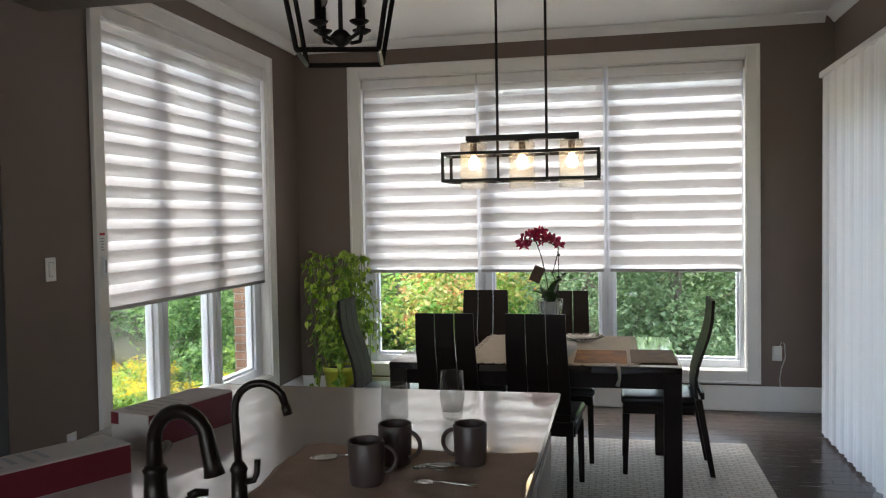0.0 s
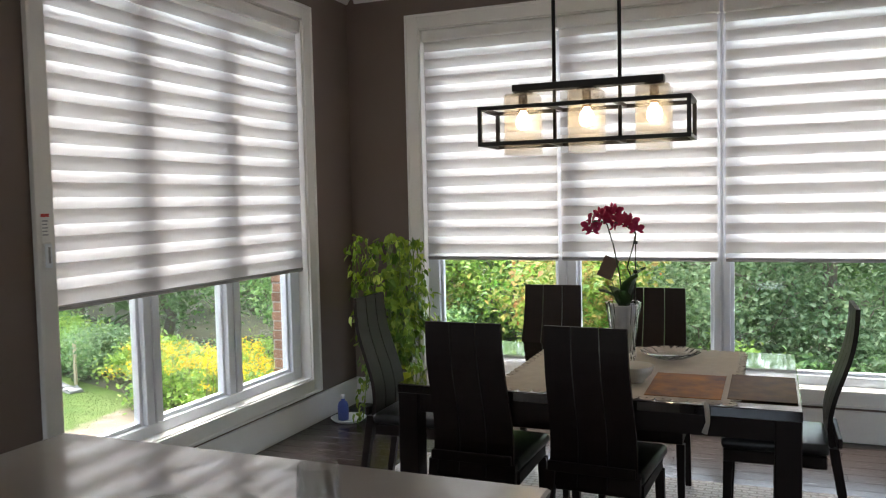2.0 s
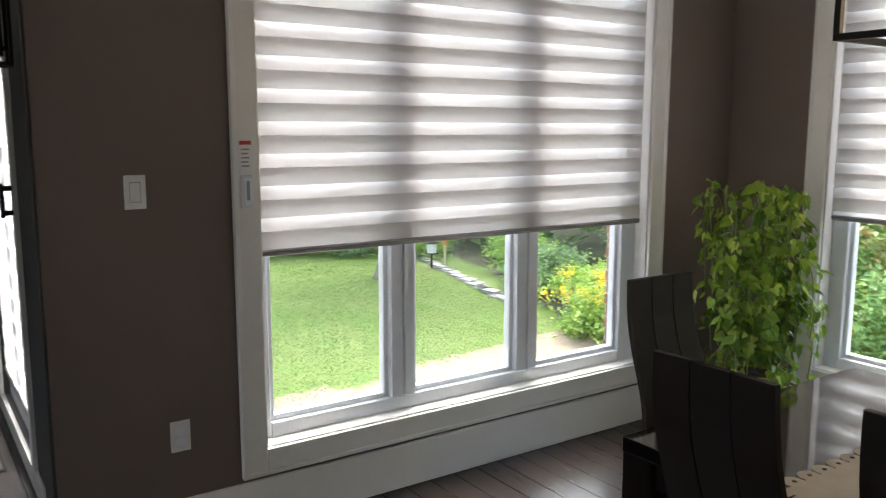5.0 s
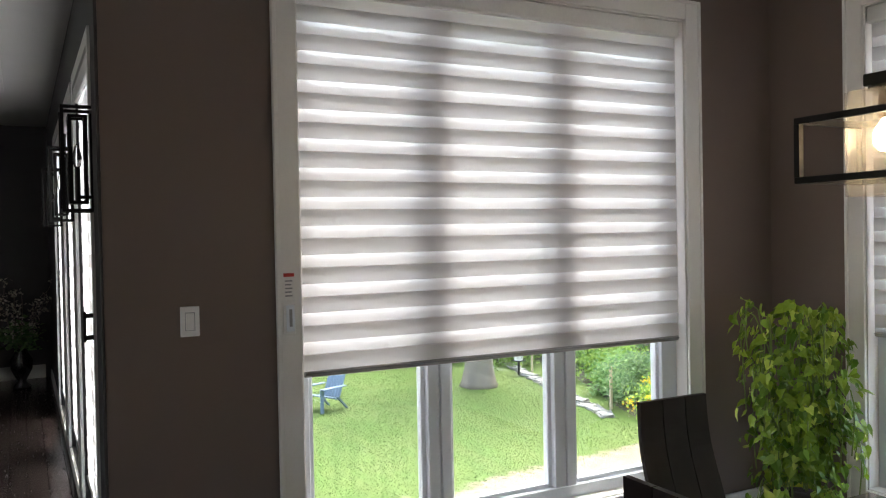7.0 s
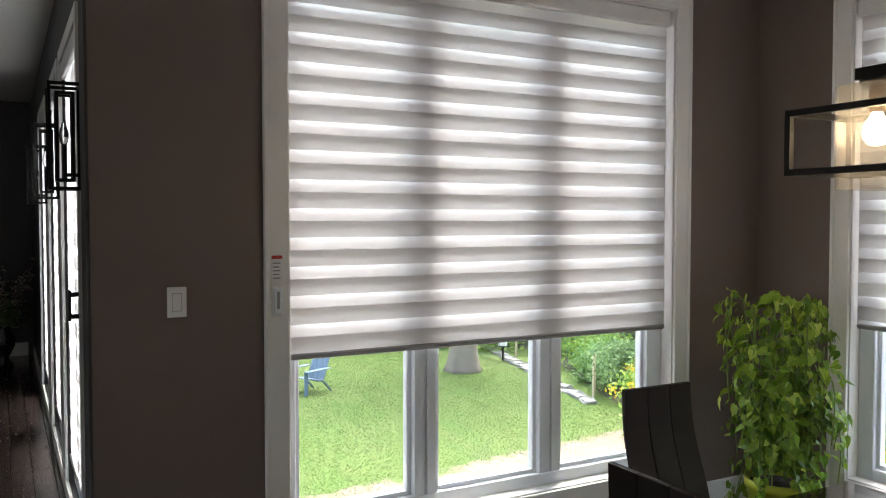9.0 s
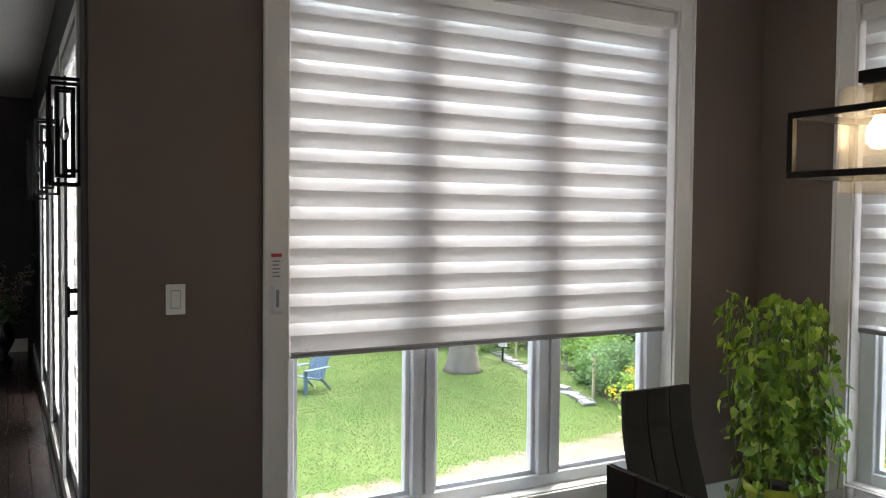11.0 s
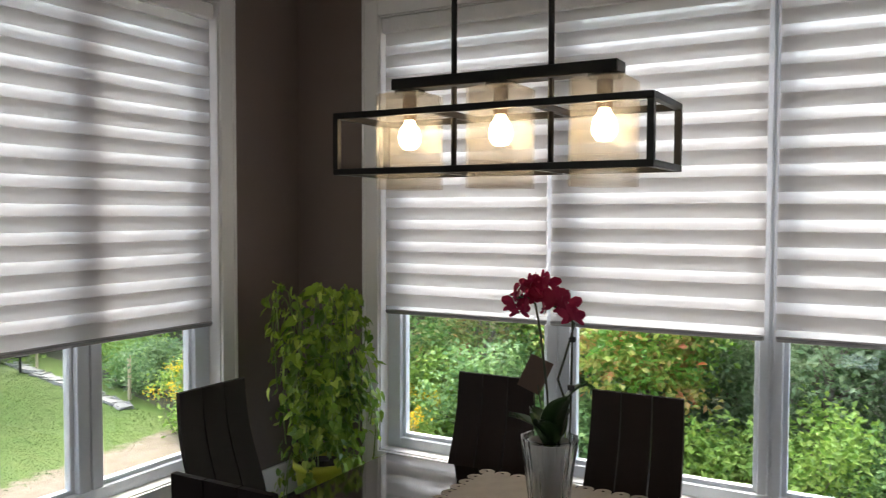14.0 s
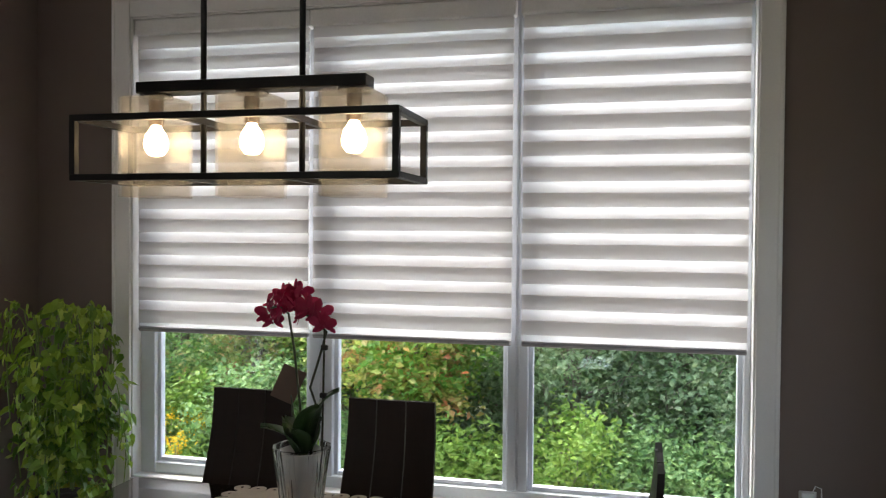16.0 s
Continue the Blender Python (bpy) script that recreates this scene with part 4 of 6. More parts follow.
# stone path, garden light, stakes, lawn chair
M_STONE = mat("pale_stone", (0.30, 0.28, 0.26), (0.22, 0.21, 0.195), rough=0.85, scale=3, grain=30, bump=0.4, each=0.12)
th = empty("stone_edging", pose(0, 0, GZ), "row of pale flat stones along the lawn", "stone edging")
rng = np.random.default_rng(3)
for i in range(16):
    u = i / 15
    x, y = -19.1 + 7.8 * u, 9.95 - 2.1 * u
    b = boxes(((-0.22, -0.15, 0), (0.22, 0.15, 0.07), 0.03, 2))
    for v in b.verts:
        v.co += Vector(rng.normal(0, 0.025, 3))
        v.co.z = max(v.co.z, 0)
    part("stone", b, M_STONE, th).matrix_local = pose(x, y, 0, 0, 0, rng.uniform(-25, 25))
th = empty("garden_lantern", pose(-16.83, 9.1, GZ), "small white garden lantern on a dark post", "garden light")
M_WHITE = mat("weathered_white_paint", (0.75, 0.74, 0.72), rough=0.5, bump=0.05)
part("post", tube(bmesh.new(), [(0, 0, 0), (0, 0, 0.42)], 0.035, 8), M_BLACK, th)
part("base_plate", boxes(((-0.16, -0.16, 0.42), (0.16, 0.16, 0.45), 0.006, 1)), M_BLACK, th)
part("housing", lathe(bmesh.new(), [(0, 0.45), (0.13, 0.45), (0.15, 0.72), (0, 0.72)], 6), M_WHITE, th, "white lantern glass")
part("roof", lathe(bmesh.new(), [(0.2, 0.72), (0.17, 0.75), (0.04, 0.9), (0, 0.93)], 6), M_BLACK, th)
M_ORANGE = mat("orange_marker", (0.75, 0.16, 0.04), rough=0.6, bump=0)
th = empty("marker_stake", pose(-17.04, 9.71, GZ), "wooden stake with an orange marker", "stake")
M_STAKE = mat("raw_wood_stake", (0.55, 0.44, 0.3), rough=0.8, bump=0.2)
part("post", boxes(((-0.025, -0.025, 0), (0.025, 0.025, 0.62))), M_STAKE, th)
part("ribbon", boxes(((-0.06, -0.032, 0.62), (0.06, 0.032, 0.86), 0.01, 1)), M_ORANGE, th, "orange ribbon")
for x, y in ((-22.09, 4.56), (-21.67, 2.45), (-23.14, 0.88), (-11.78, 8.4)):
    st = solid("stake", boxes(((x - 0.03, y - 0.03, GZ), (x + 0.03, y + 0.03, GZ + 1.0), 0.004, 1)), M_STAKE, "raw wooden stake at the edge of the lawn", "stake", kind="object", group="stakes")


def lawn_chair():
    M = mat("blue_plastic", (0.13, 0.18, 0.25), (0.11, 0.155, 0.215), rough=0.5, bump=0.05)
    th = empty("adirondack_chair", pose(-15.36, 2.57, GZ, 0, 0, 205), "slate-blue slatted garden armchair on the lawn", "garden chair")
    for k in range(6):
        x = -0.24 + 0.096 * k
        h = 0.98 - 0.035 * abs(k - 2.5)
        s = bmesh.new()
        box(s, (x - 0.042, -0.012, 0), (x + 0.042, 0.012, h - 0.28), 0.006, 1)
        part("back_slat", s, M, th).matrix_local = pose(0, -0.30, 0.28, 22, 0, 0)
    for k in range(5):
        y = -0.26 + 0.115 * k
        part("seat_slat", boxes(((-0.27, y, 0.27 + 0.03 * k), (0.27, y + 0.10, 0.29 + 0.03 * k), 0.004, 1)), M, th)
    for sx in (-1, 1):
        part("armrest", boxes(((sx * 0.36 - 0.07, -0.42, 0.56), (sx * 0.36 + 0.07, 0.36, 0.585), 0.01, 1)), M, th)
        part("leg", boxes(((sx * 0.31 - 0.02, 0.26, 0), (sx * 0.31 + 0.02, 0.36, 0.56), 0.004, 1)), M, th)
        part("leg", tapered(bmesh.new(), (sx * 0.31, -0.2, 0.32), (sx * 0.31, -0.52, 0), 0.03, 0.025), M, th)
        part("side_rail", tapered(bmesh.new(), (sx * 0.285, 0.33, 0.40), (sx * 0.285, -0.35, 0.22), 0.022, 0.022), M, th)


lawn_chair()

# brick reveal outside the large window
th = empty("brick_reveal", pose(0, 0, 0), "brown brick pier beside the window outside", "brick pier", kind="structure")
part("backing", boxes(((-0.33, L1 - TRW + 0.05, GZ), (-0.205, L1 - TRW + 0.28, H)), ), M_MORTAR, th)
me = finish(boxes(((-0.055, 0, 0), (0.055, 0.2, 0.057), 0.004, 1)), "brick", M_BRICK)
for k in range(44):
    shared("brick", me, th, (-0.265 - (0.012 if k % 2 else 0), L1 - TRW + 0.04, 0.1 + k * 0.067))
# ---------------------------------------------------------------- wall plates
def wall_plate(name, m, label, category, outlet=False):
    th = empty(name, m, label, category)
    part("cover_plate", boxes(((-0.036, -0.006, -0.058), (0.036, 0, 0.058), 0.003, 2)), M_PLATE, th)
    if outlet:
        for z in (-0.02, 0.02):
            f = part("socket_face", lathe(bmesh.new(), [(0.0165, 0), (0.0165, 0.002), (0, 0.002)], 18), M_PVC, th)
            f.matrix_local = pose(0, -0.006, z, 90, 0, 0)
            part("slot", boxes(((-0.009, -0.0088, z - 0.001), (-0.006, -0.0081, z + 0.010)), ((0.006, -0.0088, z - 0.001), (0.009, -0.0081, z + 0.010)), ((-0.0025, -0.0088, z - 0.012), (0.0025, -0.0081, z - 0.007))), M_BLACK, f).matrix_parent_inverse = f.matrix_local.inverted()
    else:
        part("rocker_gap", boxes(((-0.0185, -0.0066, -0.035), (0.0185, -0.006, 0.035))), M_GREY, th)
        r = boxes(((-0.0165, -0.011, -0.033), (0.0165, -0.006, 0.033), 0.002, 1))
        for v in r.verts:
            if v.co.y < -0.008 and v.co.z > 0:
                v.co.y += 0.003
        part("rocker", r, M_PLATE, th, "rocker switch")
    return th


wall_plate("light_switch", WEST @ pose(-3.188, 0, 1.325), "white rocker light switch on the taupe wall", "light switch")
wall_plate("wall_outlet", WEST @ pose(-3.075, 0, 0.435), "white double wall outlet above the baseboard", "wall outlet", True)
wall_plate("wall_outlet", NORTH @ pose(3.915, 0, 0.455), "white wall outlet with a plugged-in adapter", "wall outlet", True)
th = empty("plug_adapter", NORTH @ pose(3.91, -0.009, 0.475), "white plug-in adapter with a thin cable", "adapter")
part("housing", boxes(((-0.028, -0.035, -0.035), (0.028, 0, 0.04), 0.006, 2)), M_PLATE, th)
part("cable", tube(bmesh.new(), [(0.02, -0.02, 0.04), (0.03, -0.025, 0.07), (0.055, -0.02, 0.06), (0.06, -0.015, -0.05), (0.03, -0.015, -0.14), (0.02, -0.012, -0.22), (0.03, -0.012, -0.33), (0.06, -0.02, -0.44), (0.2, -0.03, -0.447), (0.32, -0.05, -0.447)], 0.0025, 6), M_PLATE, th, "thin white cable", smooth=True)

# remote control on the casing and its red tag
th = empty("blind_remote", WEST @ pose(-2.802, -0.022, 1.312), "slim white remote control in a holder on the casing", "remote control")
part("holder", boxes(((-0.024, -0.008, -0.06), (0.024, 0, 0.06), 0.004, 1)), M_PLATE, th)
part("body", boxes(((-0.017, -0.018, -0.05), (0.017, -0.008, 0.055), 0.005, 2)), M_PVC, th)
part("button_strip", boxes(((-0.006, -0.0195, -0.03), (0.006, -0.018, 0.04), 0.0005, 1)), M_GREY, th)
th = empty("instruction_label", WEST @ pose(-2.802, -0.0215, 1.432), "narrow paper label with a red stripe on the casing", "label")
part("paper", boxes(((-0.022, -0.0012, -0.055), (0.022, 0, 0.065))), M_PLATE, th)
part("red_stripe", boxes(((-0.022, -0.0018, 0.05), (0.022, -0.0013, 0.064))), M_RED, th)
for k in range(5):
    part("text_bar", boxes(((-0.016, -0.0018, 0.03 - k * 0.015), (0.014 - 0.004 * (k % 2), -0.0013, 0.036 - k * 0.015))), M_GREY, th)

# ---------------------------------------------------------------- sheer vertical blind on the sliding door
th = empty("vertical_blind", pose(0, 0, 0), "long white sheer vertical blind over the sliding door", "window blind")
part("headrail", boxes(((4.06, -3.14, 2.45), (4.15, -0.69, 2.49), 0.004, 1), ((4.15, -3.14, 2.455), (XR, -3.07, 2.485)), ((4.15, -0.76, 2.455), (XR, -0.69, 2.485))), M_PLATE, th)


def vane():
    bm = bmesh.new()
    n, rows = 8, 6
    g = []
    for j in range(rows + 1):
        z = 0.03 + 2.43 * j / rows
        g.append([bm.verts.new((0.026 * math.sin(math.pi * i / n) * (1.1 - 0.2 * j / rows), -0.047 + 0.094 * i / n, z)) for i in range(n + 1)])
    for a, b in zip(g, g[1:]):
        for i in range(n):
            bm.faces.new((a[i], a[i + 1], b[i + 1], b[i]))
    return finish(bm, "vane", M_VANE, True)


vm = vane()
for k in range(26):
    shared("vane", vm, th, (4.095 - (0.008 if k % 2 else 0), -0.74 - 0.0925 * k, 0), (0, 0, 180 + (7 if k % 2 else -5)))
th = empty("sliding_door", pose(0, 0, 0), "white framed glass sliding door behind the blind", "door", kind="structure")
part("door_frame", boxes(((XR + 0.02, -3.0, 0.05), (XR + 0.12, -2.92, 2.35)), ((XR + 0.02, -0.83, 0.05), (XR + 0.12, -0.75, 2.35)), ((XR + 0.02, -1.92, 0.13), (XR + 0.12, -1.83, 2.27)), ((XR + 0.02, -2.92, 0.05), (XR + 0.12, -0.83, 0.13)), ((XR + 0.02, -2.92, 2.27), (XR + 0.12, -0.83, 2.35))), M_PVC, th)
for a, b in ((-2.92, -1.92), (-1.83, -0.83)):
    g = part("pane", boxes(((XR + 0.06, a - 0.002, 0.128), (XR + 0.066, b + 0.002, 2.272))), M_PANE, th, "clear glass pane")
    g.visible_shadow = False

# unseen window, assumed and added for light from the kitchen side
th = empty("kitchen_window", pose(0, 0, 0), "white framed kitchen window, unseen and added to let in fill light", "window", kind="structure")
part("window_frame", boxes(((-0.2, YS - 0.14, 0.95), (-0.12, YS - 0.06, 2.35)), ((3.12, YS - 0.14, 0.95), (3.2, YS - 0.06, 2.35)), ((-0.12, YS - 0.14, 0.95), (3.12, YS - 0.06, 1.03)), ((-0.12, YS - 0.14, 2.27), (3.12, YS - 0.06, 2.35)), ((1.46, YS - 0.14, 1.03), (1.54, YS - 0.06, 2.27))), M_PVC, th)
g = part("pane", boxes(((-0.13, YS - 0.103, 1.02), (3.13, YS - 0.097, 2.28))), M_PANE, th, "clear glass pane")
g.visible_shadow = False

# ---------------------------------------------------------------- rug
M_RUG, _t, _p = nodes_of("cream_patterned_rug")
_br = _t.nodes.new("ShaderNodeTexBrick")
_br.inputs["Scale"].default_value = 7
_br.inputs["Color1"].default_value, _br.inputs["Color2"].default_value, _br.inputs["Mortar"].default_value = (0.58, 0.53, 0.47, 1), (0.44, 0.40, 0.36, 1), (0.20, 0.18, 0.16, 1)
_br.inputs["Mortar Size"].default_value = 0.035
_ge = _t.nodes.new("ShaderNodeNewGeometry")
_t.links.new(_ge.outputs["Position"], _br.inputs["Vector"])
_t.links.new(mixed(_t, ramped(_t, noised(_t, 90, 3), 0.3, 0.7), _br.outputs[0], (0.36, 0.32, 0.28)), _p.inputs["Base Color"])
_p.inputs["Roughness"].default_value = 0.95
_b = _t.nodes.new("ShaderNodeBump")
_b.inputs["Strength"].default_value = 0.6
_b.inputs["Distance"].default_value = 0.006
_t.links.new(noised(_t, 160, 2), _b.inputs["Height"])
_t.links.new(_b.outputs[0], _p.inputs["Normal"])
solid("rug", boxes(((0.93, -3.06, 0.0), (3.54, -0.993, 0.008), 0.003, 1)), M_RUG, "cream low-pile rug with a woven geometric pattern", "rug", kind="object")

# ---------------------------------------------------------------- climbing plant
M_POT = mat("lime_plastic", (0.42, 0.44, 0.03), (0.36, 0.38, 0.025), rough=0.4, bump=0.02)
M_SOIL = mat("potting_soil", (0.07, 0.045, 0.03), (0.035, 0.024, 0.017), rough=0.95, grain=120, bump=0.8)
M_POTHOS = leaf_mat("pothos_leaves", (0.10, 0.22, 0.02), (0.44, 0.60, 0.06), (0.76, 0.85, 0.17), gloss=0.3, through_light=0.4)
M_VINE = mat("green_vine", (0.16, 0.26, 0.05), (0.22, 0.28, 0.07), rough=0.5, bump=0.05)


def heart(size, v, f, o, d, n):
    """A heart-shaped leaf with a folded midrib: appended to v, f."""
    w = n.cross(d)
    k = len(v)
    for a, b, h in ((0, 0, 0), (-0.12, 0.30, 0.10), (0.2, 0.44, 0.12), (0.55, 0.30, 0.08), (1.0, 0, -0.16), (0.55, -0.30, 0.08), (0.2, -0.44, 0.12), (-0.12, -0.30, 0.10), (0.35, 0, 0.0)):
        v.append(tuple(o + (d * a + w * b + n * h) * size))
    for a in range(8):
        f.append((k + a, k + (a + 1) % 8, k + 8))


def climbing_plant():
    px, py = 0.53, -0.455
    rng = random.Random(21)
    th = empty("potted_pothos", pose(px, py, 0), "trailing green pothos on a frame in a lime pot", "houseplant")
    part("pot", lathe(bmesh.new(), [(0, 0.10), (0.105, 0.10), (0.112, 0.115), (0.145, 0.33), (0.155, 0.335), (0.157, 0.375), (0.147, 0.378), (0.14, 0.35), (0, 0.345)], 36), M_POT, th, "lime green plastic pot", smooth=True)
    part("soil", lathe(bmesh.new(), [(0.141, 0.349), (0.1, 0.356), (0.05, 0.352), (0, 0.36)], 20), M_SOIL, th)
    part("stand", lathe(bmesh.new(), [(0, 0), (0.12, 0), (0.12, 0.02), (0.03, 0.03), (0.03, 0.08), (0.13, 0.088), (0.13, 0.0995), (0, 0.0995)], 24), M_BLACK, th, "low dark stand")
    for k in range(4):
        a = k * math.pi / 2 + 0.4
        part("support", tube(bmesh.new(), [(0.09 * math.cos(a), 0.09 * math.sin(a), 0.3), (0.13 * math.cos(a), 0.13 * math.sin(a), 1.2)], 0.004, 6), M_VINE, th)
    v, f = [], []
    nv = 0
    for s in range(60):
        a = rng.uniform(0, 6.283)
        r = rng.uniform(0.08, 0.175)
        z = rng.uniform(0.36, 0.5)
        up = rng.uniform(0.6, 1.29)
        path = []
        da = rng.uniform(-1.4, 1.4)
        for i in range(9):
            u = i / 8
            zz = z + (up - z) * u
            rr = r * (0.55 + 0.6 * u) + 0.035 * math.sin(7 * u + s)
            path.append(Vector((rr * math.cos(a + da * u), rr * math.sin(a + da * u), zz)))
        if rng.random() < 0.55:
            # the end hangs down again
            e = path[-1]
            drop = rng.uniform(0.1, 0.55)
            for i in range(1, 6):
                u = i / 5
                k = 1 + 0.35 * math.sin(u * 2.2)
                path.append(Vector((e.x * k, e.y * k, e.z + 0.05 * math.sin(u * 3.1) - drop * u * u)))
        if s >= 50:
            # shoots that spill over the rim of the pot
            e = Vector((0.165 * math.cos(a), 0.165 * math.sin(a), 0.385))
            path = [e * 0.75 + Vector((0, 0, 0.08)), e + Vector((0, 0, 0.02))] + [Vector((e.x * (1.05 + 0.25 * i / 5), e.y * (1.05 + 0.25 * i / 5), 0.385 - 0.055 * i * (0.6 + 0.4 * (s % 3)))) for i in range(1, 6)]
            path = [Vector((q.x, q.y, max(q.z, 0.03))) for q in path]
        part("vine", tube(bmesh.new(), path, 0.0034, 5), M_VINE, th, smooth=True)
        for i, p in enumerate(path[1:]):
            for _ in range(rng.choice((2, 2, 3))):
                out = Vector((p.x, p.y, 0)).normalized() if p.xy.length > 0.01 else Vector((1, 0, 0))
                n = (out * rng.uniform(0.5, 1.2) + Vector((rng.gauss(0, 0.4), rng.gauss(0, 0.4), rng.uniform(0.1, 0.9)))).normalized()
                d = Vector((rng.gauss(0, 0.6), rng.gauss(0, 0.6), -0.7 + rng.gauss(0, 0.4))) + out * 0.4
                d = (d - n * d.dot(n)).normalized()
                o = p + out * rng.uniform(0.005, 0.035) + Vector((rng.gauss(0, 0.014), rng.gauss(0, 0.014), rng.gauss(0, 0.014)))
                heart(rng.uniform(0.028, 0.066), v, f, o, d, n)
    me = bpy.data.meshes.new("leaves")
    me.from_pydata(v, [], f)
    me.materials.append(M_POTHOS)
    ob = new("leaves", me)
    ob.parent = th
    tagged(ob, "glossy heart-shaped green leaves", kind="stuff")


climbing_plant()
M_BLUE = mat("blue_plastic_bottle", (0.08, 0.12, 0.40), rough=0.3, bump=0.0)
th = empty("plant_saucer", pose(0.188, -0.478, 0), "white plastic saucer on the floor by the plant", "saucer")
part("dish", lathe(bmesh.new(), [(0, 0), (0.10, 0), (0.125, 0.022), (0.12, 0.023), (0.098, 0.006), (0, 0.006)], 28), M_PLATE, th, smooth=True)
th = empty("spray_bottle", pose(0.158, -0.498, 0.0065), "small blue bottle of plant food in the saucer", "bottle")
part("body", lathe(bmesh.new(), [(0, 0), (0.036, 0), (0.038, 0.01), (0.038, 0.10), (0.03, 0.125), (0.014, 0.135), (0.014, 0.15), (0, 0.15)], 20), M_BLUE, th, smooth=True)
part("cap", lathe(bmesh.new(), [(0, 0.1505), (0.016, 0.1505), (0.016, 0.175), (0, 0.178)], 16), M_PLATE, th, "white cap")

# ---------------------------------------------------------------- things on the dining table
M_LACE = mat("cream_lace", (0.62, 0.56, 0.48), (0.52, 0.46, 0.39), rough=0.9, scale=20, grain=240, bump=0.6)
M_MAT = mat("printed_autumn_mat", (0.50, 0.20, 0.035), (0.09, 0.045, 0.03), rough=0.55, scale=11, grain=24, bump=0.01, spec=0.2)
M_MAT2 = mat("printed_dark_mat", (0.22, 0.13, 0.06), (0.075, 0.05, 0.04), rough=0.55, scale=13, grain=24, bump=0.01, spec=0.2)


def lace_runner():
    """A cloth with a scalloped, pierced border."""
    th = empty("lace_runner", pose(2.338, -1.804, TZ), "cream lace table runner with a scalloped border", "tablecloth")
    hx, hy = 0.445, 0.505
    ob = part("cloth", boxes(((-hx, -hy, 0.0005), (hx, hy, 0.0025))), M_LACE, th)
    bm = bmesh.new()
    pts = []
    step = 0.058
    n = int(2 * hx / step)
    for i in range(n + 1):
        x = -hx + 2 * hx * i / n
        pts += [(x, -hy, -90), (x, hy, 90)]
    n = int(2 * hy / step)
    for i in range(1, n):
        y = -hy + 2 * hy * i / n
        pts += [(-hx, y, 180), (hx, y, 0)]
    for x, y, a in pts:
        for r0, r1, cx in ((0.006, 0.028, 0.010),):
            k = 14
            va, vb = [], []
            for j in range(k):
                t = 2 * math.pi * j / k
                ax, ay = math.cos(radians(a)), math.sin(radians(a))
                ox, oy = x + ax * cx, y + ay * cx
                va.append(bm.verts.new((ox + r0 * math.cos(t), oy + r0 * math.sin(t), 0.0032)))
                vb.append(bm.verts.new((ox + r1 * math.cos(t), oy + r1 * math.sin(t), 0.0018)))
            for j in range(k):
                bm.faces.new((va[j], va[(j + 1) % k], vb[(j + 1) % k], vb[j]))
    part("lace_border", bm, M_LACE, th, "pierced scalloped edge")
    part("tassel", tube(bmesh.new(), [(0.36, -0.53, 0.004), (0.365, -0.556, 0.003), (0.37, -0.566, -0.02), (0.372, -0.567, -0.06), (0.36, -0.567, -0.10)], [0.008, 0.009, 0.010, 0.008, 0.011], 8), M_LACE, th, "hanging twisted tassel", smooth=True)


lace_runner()
solid("placemat", boxes(((2.47, -2.283, TZ + 0.0035), (2.75, -1.867, TZ + 0.006), 0.001, 1)), M_MAT, "glossy printed autumn placemat on the runner", "placemat", kind="object", group="placemats")
solid("placemat", boxes(((2.77, -2.26, TZ + 0.0035), (3.012, -1.826, TZ + 0.006), 0.001, 1)), M_MAT2, "dark brown printed placemat beside the runner", "placemat", kind="object", group="placemats")
M_CRYSTAL = clear_glass("cut_crystal", 0.06, (0.97, 0.98, 1.0))
M_MILK = mat("white_ceramic", (0.80, 0.78, 0.75), rough=0.2, bump=0.0)


